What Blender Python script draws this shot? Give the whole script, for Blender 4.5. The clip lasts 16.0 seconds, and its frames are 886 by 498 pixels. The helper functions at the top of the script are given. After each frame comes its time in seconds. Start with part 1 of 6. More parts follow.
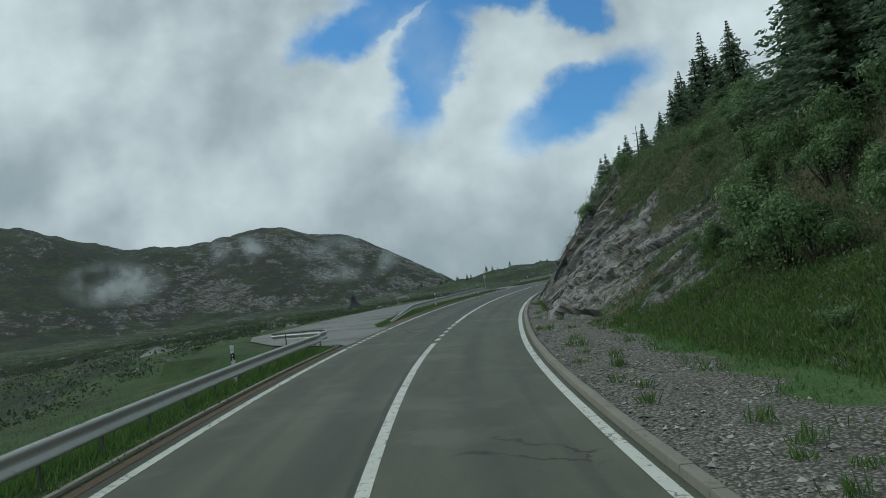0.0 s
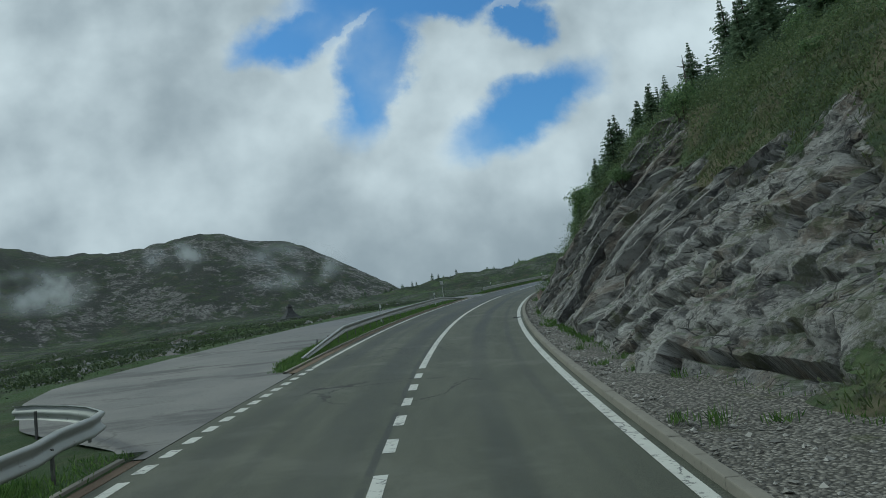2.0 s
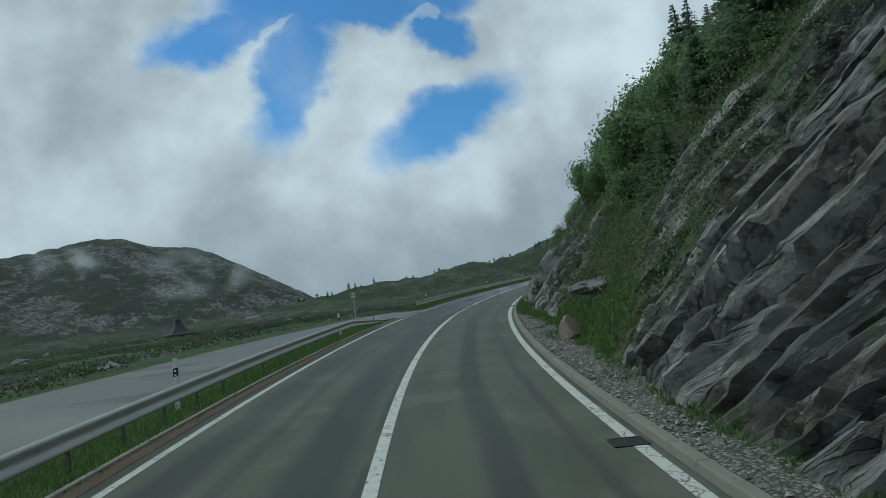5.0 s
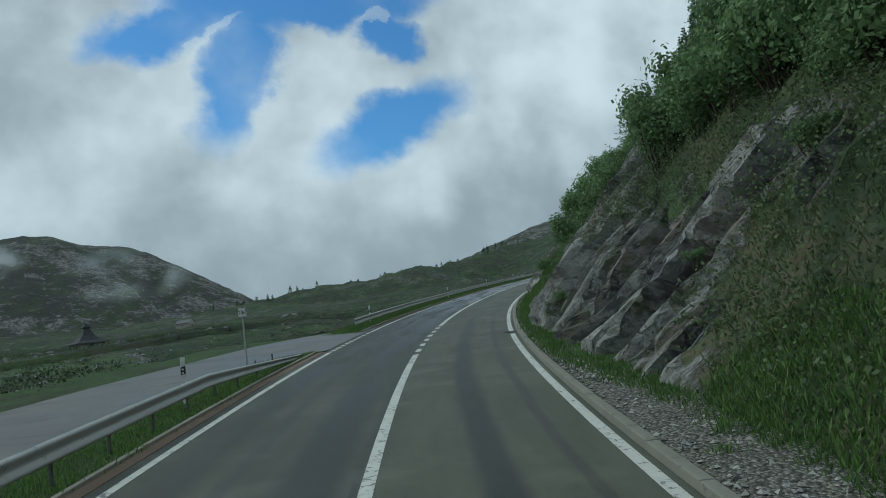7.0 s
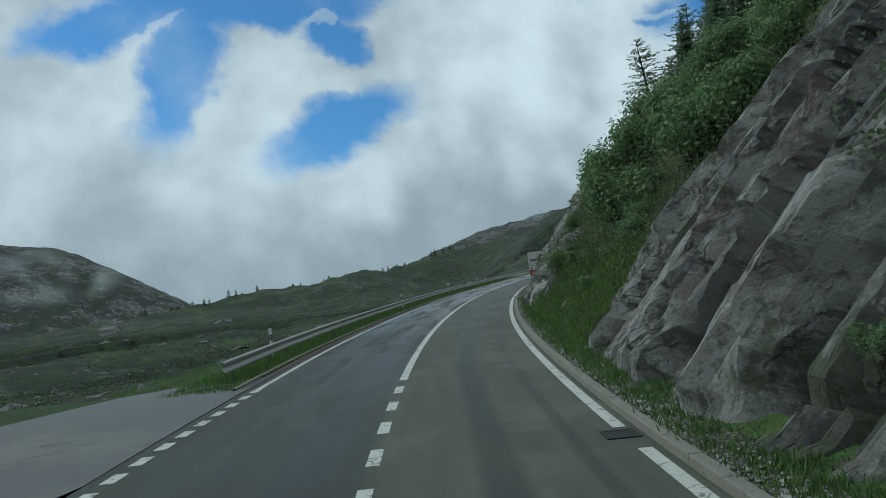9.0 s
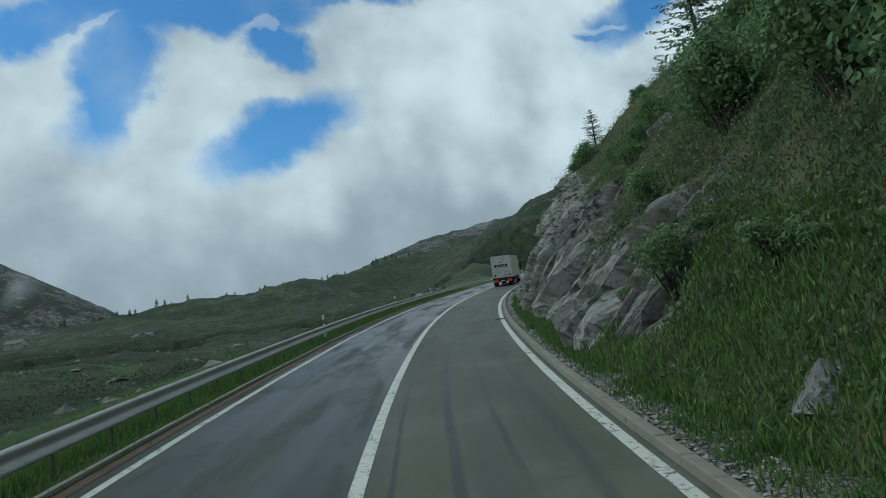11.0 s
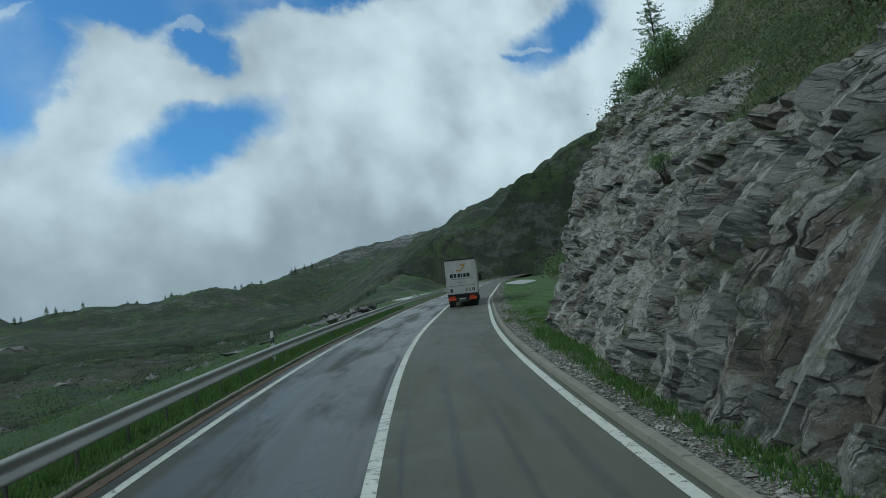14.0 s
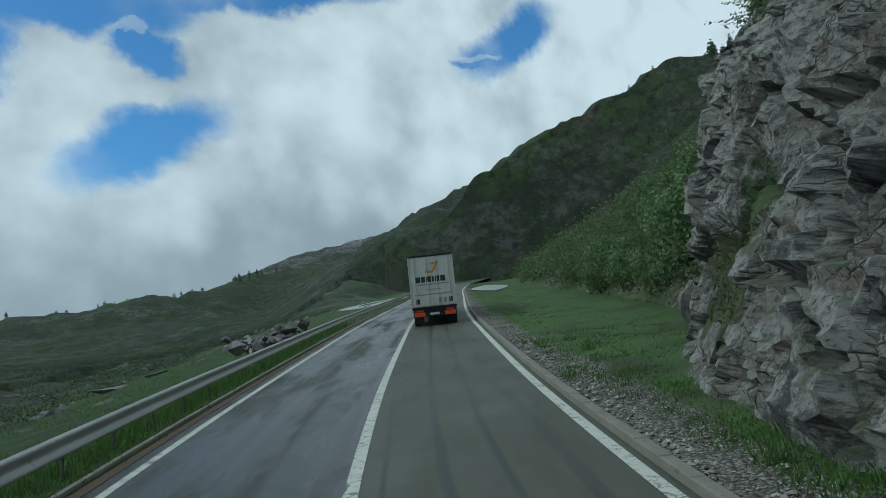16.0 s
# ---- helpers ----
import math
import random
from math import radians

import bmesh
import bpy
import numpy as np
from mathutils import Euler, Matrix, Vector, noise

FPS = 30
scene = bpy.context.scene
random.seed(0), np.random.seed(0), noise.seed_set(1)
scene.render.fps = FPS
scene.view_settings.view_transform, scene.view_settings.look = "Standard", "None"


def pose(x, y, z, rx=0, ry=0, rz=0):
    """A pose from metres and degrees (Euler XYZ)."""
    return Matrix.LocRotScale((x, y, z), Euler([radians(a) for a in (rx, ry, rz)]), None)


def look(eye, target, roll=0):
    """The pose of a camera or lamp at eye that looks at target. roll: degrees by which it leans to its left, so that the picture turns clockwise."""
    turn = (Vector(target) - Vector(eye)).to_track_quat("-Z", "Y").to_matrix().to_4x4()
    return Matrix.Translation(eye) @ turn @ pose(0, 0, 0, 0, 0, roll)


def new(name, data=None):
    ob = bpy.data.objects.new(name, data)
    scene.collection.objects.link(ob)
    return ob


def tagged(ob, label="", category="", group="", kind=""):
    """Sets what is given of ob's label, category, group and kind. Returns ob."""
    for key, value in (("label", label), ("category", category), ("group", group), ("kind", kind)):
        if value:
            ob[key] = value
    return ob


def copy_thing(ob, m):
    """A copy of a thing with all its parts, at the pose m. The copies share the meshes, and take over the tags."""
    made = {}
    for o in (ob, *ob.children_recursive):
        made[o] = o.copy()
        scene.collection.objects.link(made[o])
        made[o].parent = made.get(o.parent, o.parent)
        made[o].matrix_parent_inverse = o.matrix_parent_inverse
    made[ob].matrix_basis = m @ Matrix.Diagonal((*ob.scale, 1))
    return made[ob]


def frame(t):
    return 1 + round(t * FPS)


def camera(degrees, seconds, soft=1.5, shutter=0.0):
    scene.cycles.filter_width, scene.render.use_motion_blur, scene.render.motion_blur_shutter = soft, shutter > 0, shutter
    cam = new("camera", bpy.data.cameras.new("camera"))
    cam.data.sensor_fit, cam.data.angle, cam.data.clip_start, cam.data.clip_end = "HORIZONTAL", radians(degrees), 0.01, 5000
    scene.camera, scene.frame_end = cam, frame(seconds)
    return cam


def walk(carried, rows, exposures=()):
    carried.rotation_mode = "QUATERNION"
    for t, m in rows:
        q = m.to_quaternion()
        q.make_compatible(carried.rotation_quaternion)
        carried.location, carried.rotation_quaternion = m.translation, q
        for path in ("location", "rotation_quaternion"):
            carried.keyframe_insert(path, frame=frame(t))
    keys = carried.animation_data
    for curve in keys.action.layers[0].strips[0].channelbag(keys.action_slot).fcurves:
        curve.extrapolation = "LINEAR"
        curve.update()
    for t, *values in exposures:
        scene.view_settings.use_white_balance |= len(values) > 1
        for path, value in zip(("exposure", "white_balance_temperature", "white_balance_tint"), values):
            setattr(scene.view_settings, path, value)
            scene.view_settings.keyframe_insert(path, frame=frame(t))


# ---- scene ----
cam = camera(62.97, 16.0, soft=0.85)
# seconds, place, turn (Euler degrees)
ROWS = [
    (0, 0.000, 0.000, 2.600, 96.548, 6.955, 0.796),
    (0.5, -0.242, 5.100, 2.963, 96.414, 8.047, -0.303),
    (1, -0.390, 10.118, 3.316, 96.531, 7.728, -1.475),
    (1.5, -0.452, 15.078, 3.639, 96.503, 7.052, -2.784),
    (2, -0.399, 19.977, 3.958, 96.639, 7.299, -3.611),
    (2.5, -0.249, 24.927, 4.312, 96.647, 7.468, -4.550),
    (3, 0.062, 30.074, 4.693, 96.654, 7.955, -5.485),
    (3.5, 0.452, 35.177, 5.136, 96.515, 7.860, -6.524),
    (4, 0.924, 40.140, 5.424, 96.490, 7.580, -7.766),
    (6.5, 4.575, 65.187, 7.501, 96.413, 7.475, -13.477),
    (7, 5.548, 70.167, 7.838, 96.305, 7.135, -14.553),
    (7.5, 6.611, 75.188, 8.198, 96.379, 7.058, -15.623),
    (8, 7.773, 80.241, 8.525, 96.283, 7.006, -16.712),
    (8.5, 9.032, 85.231, 8.888, 96.178, 7.184, -17.805),
    (9, 10.366, 90.188, 9.203, 96.158, 7.104, -18.882),
    (11.5, 19.056, 115.183, 11.150, 96.341, 7.167, -24.640),
    (12, 21.057, 120.190, 11.545, 96.396, 6.939, -25.681),
    (12.5, 23.063, 125.001, 11.931, 96.490, 6.814, -26.692),
    (13, 25.104, 129.737, 12.314, 96.558, 6.567, -27.753),
    (13.5, 27.279, 134.540, 12.735, 96.560, 6.449, -28.758),
    (14, 29.513, 139.232, 13.153, 96.594, 6.349, -29.777),
    (14.5, 31.809, 143.794, 13.568, 96.602, 6.623, -30.797),
    (15, 34.154, 148.141, 13.960, 96.631, 6.599, -31.792),
    (15.5, 36.526, 152.551, 14.301, 96.585, 6.449, -32.824),
    (16, 38.946, 156.770, 14.670, 96.580, 6.945, -33.713),
]
walk(cam, [(t, pose(*r)) for t, *r in ROWS], [(0, -0.11, 5850, -13), (3, -0.16, 5650, -13), (9, -0.10, 5580, -14), (16, -0.14, 5480, -15)])


# ---- node helpers ----
class Nodes:
    """Short-hand for building a node tree."""

    def __init__(self, tree):
        self.tree = tree
        tree.nodes.clear()

    def add(self, kind, operation="", use_clamp=False, feature="", interpolation="", data_type="", blend="", attribute=""):
        n = self.tree.nodes.new(kind)
        if operation:
            n.operation = operation
        if use_clamp:
            n.use_clamp = True
        if feature:
            n.feature = feature
        if interpolation:
            n.interpolation_type = interpolation
        if data_type:
            n.data_type = data_type
        if blend:
            n.blend_type = blend
        if attribute:
            n.attribute_name = attribute
        return n

    def put(self, socket, value):
        if isinstance(value, bpy.types.NodeSocket):
            self.tree.links.new(value, socket)
        else:
            socket.default_value = value

    def math(self, op, a, b=0.0, c=0.0, clamp=False):
        n = self.add("ShaderNodeMath", operation=op, use_clamp=clamp)
        for s, v in zip(n.inputs, (a, b, c)):
            self.put(s, v)
        return n.outputs[0]

    def vec(self, op, a, b=(0, 0, 0)):
        n = self.add("ShaderNodeVectorMath", operation=op)
        self.put(n.inputs[0], a)
        self.put(n.inputs[1], b)
        return n.outputs["Value"] if op in ("LENGTH", "DOT_PRODUCT", "DISTANCE") else n.outputs["Vector"]

    def noise(self, at, scale, detail=4.0, rough=0.55, distort=0.0, out="Fac"):
        n = self.add("ShaderNodeTexNoise")
        self.put(n.inputs["Vector"], at)
        self.put(n.inputs["Scale"], scale)
        self.put(n.inputs["Detail"], detail)
        self.put(n.inputs["Roughness"], rough)
        self.put(n.inputs["Distortion"], distort)
        return n.outputs[out]

    def voronoi(self, at, scale, feature="F1", out="Distance", rand=1.0):
        n = self.add("ShaderNodeTexVoronoi", feature=feature)
        self.put(n.inputs["Vector"], at)
        self.put(n.inputs["Scale"], scale)
        self.put(n.inputs["Randomness"], rand)
        return n.outputs[out]

    def span(self, x, a, b, lo=0.0, hi=1.0, smooth=True):
        n = self.add("ShaderNodeMapRange", interpolation="SMOOTHSTEP" if smooth else "LINEAR")
        for s, v in zip(n.inputs, (x, a, b, lo, hi)):
            self.put(s, v)
        return n.outputs[0]

    def mix(self, f, a, b, blend="MIX"):
        n = self.add("ShaderNodeMix", data_type="RGBA", blend=blend)
        self.put(n.inputs[0], f)
        self.put(n.inputs[6], (*a, 1) if isinstance(a, tuple) and len(a) == 3 else a)
        self.put(n.inputs[7], (*b, 1) if isinstance(b, tuple) and len(b) == 3 else b)
        return n.outputs[2]

    def scaled(self, at, s):
        return self.vec("MULTIPLY", at, s)

    def bump(self, height, strength=0.5, distance=0.02, normal=None):
        n = self.add("ShaderNodeBump")
        self.put(n.inputs["Height"], height)
        n.inputs["Strength"].default_value = strength
        n.inputs["Distance"].default_value = distance
        if normal is not None:
            self.put(n.inputs["Normal"], normal)
        return n.outputs[0]


def material(name, build):
    m = bpy.data.materials.new(name)
    m.use_nodes = True
    g = Nodes(m.node_tree)
    out = g.add("ShaderNodeOutputMaterial")
    bsdf = g.add("ShaderNodeBsdfPrincipled")
    g.tree.links.new(bsdf.outputs[0], out.inputs[0])
    at = g.add("ShaderNodeNewGeometry").outputs["Position"]
    color, rough, normal, *rest = build(g, at)
    g.put(bsdf.inputs["Base Color"], (*color, 1) if isinstance(color, tuple) and len(color) == 3 else color)
    g.put(bsdf.inputs["Roughness"], rough)
    if normal is not None:
        g.put(bsdf.inputs["Normal"], normal)
    for key, value in (rest[0] if rest else {}).items():
        g.put(bsdf.inputs[key], value)
    return m


# ---- sky, clouds and sun ----
SUN_UP, SUN_ROUND = radians(40), radians(-72)
world = bpy.data.worlds.new("sky")
scene.world = world
world.use_nodes = True
g = Nodes(world.node_tree)
sky = g.add("ShaderNodeTexSky")
sky.sky_type, sky.sun_disc, sky.sun_elevation, sky.sun_rotation = "NISHITA", False, SUN_UP, SUN_ROUND
way = g.add("ShaderNodeTexCoord").outputs["Generated"]
part_ = g.add("ShaderNodeSeparateXYZ")
g.put(part_.inputs[0], way)
ahead = g.math("MAXIMUM", part_.outputs[1], 0.12)
flat = g.add("ShaderNodeCombineXYZ")
g.put(flat.inputs[0], g.math("DIVIDE", part_.outputs[0], ahead))
g.put(flat.inputs[1], g.math("DIVIDE", part_.outputs[2], ahead))
soft = g.noise(flat.outputs[0], 9.0, 8, 0.60, out="Color")
bent = g.vec("ADD", flat.outputs[0], g.scaled(g.vec("SUBTRACT", soft, (0.5, 0.5, 0.5)), (0.115, 0.095, 0)))


def gap(cx, cy, rx, ry, tilt, inner=0.72, outer=1.22):
    """An ellipse of the flattened sky with a ragged, soft edge."""
    c, s = math.cos(radians(tilt)), math.sin(radians(tilt))
    p = g.vec("SUBTRACT", bent, (cx, cy, 0))
    a = g.math("DIVIDE", g.vec("DOT_PRODUCT", p, (c, s, 0)), rx)
    b = g.math("DIVIDE", g.vec("DOT_PRODUCT", p, (-s, c, 0)), ry)
    r = g.math("SQRT", g.math("ADD", g.math("MULTIPLY", a, a), g.math("MULTIPLY", b, b)))
    return g.span(r, outer, inner)


# blue between the clouds, then the puffs and wisps that stand before it
BLUE = ((-0.085, 0.448, 0.095, 0.040, 8), (0.02, 0.49, 0.13, 0.065, 5), (0.012, 0.385, 0.050, 0.120, -20), (0.225, 0.308, 0.125, 0.046, 24), (0.17, 0.492, 0.17, 0.040, 8), (0.232, 0.445, 0.040, 0.045, 30), (0.42, 0.545, 0.24, 0.026, 12), (0.90, 0.540, 0.155, 0.046, 32), (0.80, 0.478, 0.05, 0.014, 12))
PUFFS = ((0.130, 0.405, 0.064, 0.050, 10), (0.175, 0.375, 0.080, 0.032, 12), (0.085, 0.330, 0.055, 0.04, 40), (0.215, 0.470, 0.022, 0.007, 40), (-0.030, 0.428, 0.060, 0.007, 42), (0.81, 0.492, 0.06, 0.007, 16))
holes, puffs = 0.0, 0.0
for spec in BLUE:
    holes = g.math("MAXIMUM", holes, gap(*spec, 0.55, 1.28))
for spec in PUFFS:
    puffs = g.math("MAXIMUM", puffs, g.math("MULTIPLY", gap(*spec, 0.70, 1.18), 1.0 if spec[3] > 0.02 else 0.38))
holes = g.math("MULTIPLY", holes, g.math("SUBTRACT", 1.0, puffs))
fluff = g.noise(flat.outputs[0], 4.2, 6, 0.47)
lee = g.noise(g.vec("ADD", flat.outputs[0], (-0.035, 0.045, 0)), 4.2, 6, 0.47)
broad = g.noise(g.vec("ADD", flat.outputs[0], (3.1, 1.7, 0)), 2.2, 4, 0.5)
rise_w = g.math("DIVIDE", part_.outputs[2], ahead)
shade = g.math("ADD", g.math("MULTIPLY", fluff, 0.35), g.math("MULTIPLY", broad, 0.55))
shade = g.math("ADD", shade, g.math("MULTIPLY", g.math("SUBTRACT", fluff, lee), 0.75))
shade = g.math("ADD", shade, g.math("MULTIPLY", g.math("SUBTRACT", g.math("DIVIDE", part_.outputs[0], ahead), 0.3), 0.11))
shade = g.math("ADD", shade, g.span(rise_w, 0.02, 0.28, -0.10, 0.06))
shade = g.math("SUBTRACT", shade, g.math("MULTIPLY", g.span(rise_w, 0.34, 0.08, 0.0, 0.20), g.span(g.math("DIVIDE", part_.outputs[0], ahead), 0.0, 0.5)))
cloud = g.mix(g.span(shade, 0.20, 0.72), (0.36, 0.37, 0.42), (0.80, 0.775, 0.83))
wisps = g.math("MULTIPLY", holes, g.span(fluff, 0.72, 0.46, 0.60, 1.0))
blue = g.mix(1.0, sky.outputs[0], (0.072, 0.104, 0.142), "MULTIPLY")
back = g.add("ShaderNodeBackground")
g.put(back.inputs[0], g.mix(wisps, cloud, blue))
back.inputs[1].default_value = 1.0
g.tree.links.new(back.outputs[0], g.add("ShaderNodeOutputWorld").inputs[0])

sun = new("sun", bpy.data.lights.new("sun", "SUN"))
sun.data.energy, sun.data.angle, sun.data.color = 1.35, radians(11), (1.0, 0.94, 0.85)
sun.matrix_world = look((0, 0, 0), (-math.sin(SUN_ROUND) * math.cos(SUN_UP), -math.cos(SUN_ROUND) * math.cos(SUN_UP), -math.sin(SUN_UP)))


# ---- the line of the road ----
# s runs along the road, u to its right, h above its surface; metres
STEP = 0.5
S0, S1 = -70.0, 520.0
ROAD_S = np.arange(S0, S1 + STEP, STEP)
kk = np.clip(ROAD_S, -30, 205) / 100
bend = 0.38313 - 0.03828 * kk
bend = bend * np.clip((250 - ROAD_S) / 45, 0, 1)
i_zero = int(round(-S0 / STEP))
HEAD = np.cumsum(bend) * STEP / 100
HEAD += -0.05283 - HEAD[i_zero]
ROAD_X = np.cumsum(np.sin(HEAD)) * STEP
ROAD_X += -0.09932 - ROAD_X[i_zero]
ROAD_Y = np.cumsum(np.cos(HEAD)) * STEP
ROAD_Y -= ROAD_Y[i_zero]
ROAD_Z = -0.033 + 7.2357 * ROAD_S / 100 + 0.079 * (ROAD_S / 100) ** 2
BANK = np.interp(ROAD_S, (0, 60, 150, 260), (0.034, 0.037, 0.019, 0.01))
EDGE_L, MID, EDGE_R = -4.75, -0.85, 2.82
# small wander of the road about its smooth line
WANDER = np.interp(ROAD_S, (0, 22, 29, 36, 50, 62, 72, 80, 100, 122, 137, 158, 174, 190, 200, 214, 227, 242, 260, 285, 310, 340), (-0.11, -0.14, -0.06, 0.06, 0.08, 0.0, -0.08, -0.12, -0.24, -0.08, 0.06, -0.02, -0.20, -0.4, -0.8, -1.75, -2.75, -4.1, -5.9, -8.4, -10.2, -12.0))
WANDER = np.convolve(np.pad(WANDER, 12, "edge"), np.ones(25) / 25, "valid")
FACING = HEAD + np.gradient(WANDER, STEP)


def at_road(s, u, h=0.0):
    """World places of road places; arrays or numbers."""
    s, u, h = np.broadcast_arrays(np.asarray(s, float), np.asarray(u, float), np.asarray(h, float))
    u = u + np.interp(s, ROAD_S, WANDER) + np.interp(s, (118, 140, 400), (0.0, 0.18, 0.25)) * np.clip((-u - 2) / 2.5, 0, 1)
    th = np.interp(s, ROAD_S, HEAD)
    x = np.interp(s, ROAD_S, ROAD_X) + u * np.cos(th)
    y = np.interp(s, ROAD_S, ROAD_Y) - u * np.sin(th)
    z = np.interp(s, ROAD_S, ROAD_Z) - u * np.interp(s, ROAD_S, BANK) * np.exp(-np.abs(u) / 60) + h
    return np.stack([x, y, z], -1)


def road_pose(s, u, h=0.0, turn=0.0, tilt=False):
    """A pose on the road: x to the right, y ahead, z up; tilted with its grade and bank if asked."""
    p = at_road(s, u, h)
    rx, ry = (4.15, math.degrees(np.interp(s, ROAD_S, BANK))) if tilt else (0, 0)
    return pose(*p, rx, ry, -math.degrees(np.interp(s, ROAD_S, FACING)) + turn)


def to_road(x, y):
    """Road places (s, u) of world places, arrays."""
    x, y = np.ravel(x), np.ravel(y)
    s, u = np.empty_like(x), np.empty_like(x)
    for a in range(0, len(x), 4000):
        dx, dy = x[a:a + 4000, None] - ROAD_X[None, ::4], y[a:a + 4000, None] - ROAD_Y[None, ::4]
        i = np.argmin(dx * dx + dy * dy, 1) * 4
        ddx, ddy = x[a:a + 4000] - ROAD_X[i], y[a:a + 4000] - ROAD_Y[i]
        c, n = np.cos(HEAD[i]), np.sin(HEAD[i])
        s[a:a + 4000] = ROAD_S[i] + ddx * n + ddy * c
        u[a:a + 4000] = ddx * c - ddy * n
    return s, u


def wave(x, y, z=0.0):
    """Fractal noise of places, arrays, about -1 to 1."""
    x, y, z = np.broadcast_arrays(x, y, z)
    return np.array([noise.fractal(Vector(p), 1.0, 2.1, 5) for p in zip(x.ravel(), y.ravel(), z.ravel())]).reshape(x.shape)


def grid_mesh(name, pts, mat, smooth=True, mask=None, maskname="rock"):
    """A sheet from an array of places, rows by columns."""
    r, c = pts.shape[:2]
    idx = np.arange(r * c).reshape(r, c)
    faces = np.stack([idx[:-1, :-1], idx[:-1, 1:], idx[1:, 1:], idx[1:, :-1]], -1).reshape(-1, 4)
    me = bpy.data.meshes.new(name)
    me.from_pydata(pts.reshape(-1, 3).tolist(), [], faces.tolist())
    if smooth:
        me.polygons.foreach_set("use_smooth", np.ones(len(faces), bool))
    if mask is not None:
        a = me.attributes.new(maskname, "FLOAT", "POINT")
        a.data.foreach_set("value", np.asarray(mask, np.float32).ravel())
    me.materials.append(mat)
    me.update()
    return new(name, me)


def part(name, bm, mat, parent=None, label="", smooth=False):
    me = bpy.data.meshes.new(name)
    bm.to_mesh(me)
    bm.free()
    if smooth:
        me.polygons.foreach_set("use_smooth", np.ones(len(me.polygons), bool))
    if mat is not None:
        me.materials.append(mat)
    ob = new(name, me)
    if parent is not None:
        ob.parent = parent
    if label:
        ob["label"] = label
    return ob


def box(bm, x0, x1, y0, y1, z0, z1, bevel=0.0, m=None):
    vs = [bm.verts.new((x, y, z)) for x in (x0, x1) for y in (y0, y1) for z in (z0, z1)]
    fs = [bm.faces.new([vs[i] for i in q]) for q in ((0, 1, 3, 2), (4, 6, 7, 5), (0, 4, 5, 1), (2, 3, 7, 6), (0, 2, 6, 4), (1, 5, 7, 3))]
    if m is not None:
        bmesh.ops.transform(bm, matrix=m, verts=vs)
    if bevel:
        edges = list({e for f in fs for e in f.edges})
        bmesh.ops.bevel(bm, geom=edges, offset=bevel, segments=2, profile=0.6, affect="EDGES")
    return bm


def rod(bm, a, b, r0, r1, n=8, caps=True):
    a, b = Vector(a), Vector(b)
    q = (b - a).to_track_quat("Z", "Y")
    rings = []
    for p, r in ((a, r0), (b, r1)):
        rings.append([bm.verts.new(p + q @ Vector((r * math.cos(2 * math.pi * k / n), r * math.sin(2 * math.pi * k / n), 0))) for k in range(n)])
    for k in range(n):
        bm.faces.new((rings[0][k], rings[0][(k + 1) % n], rings[1][(k + 1) % n], rings[1][k]))
    if caps:
        bm.faces.new(rings[0][::-1])
        bm.faces.new(rings[1])
    return bm


def empty(name, m, label, category, group="", kind=""):
    ob = new(name)
    ob.matrix_world = m
    return tagged(ob, label, category, group, kind)


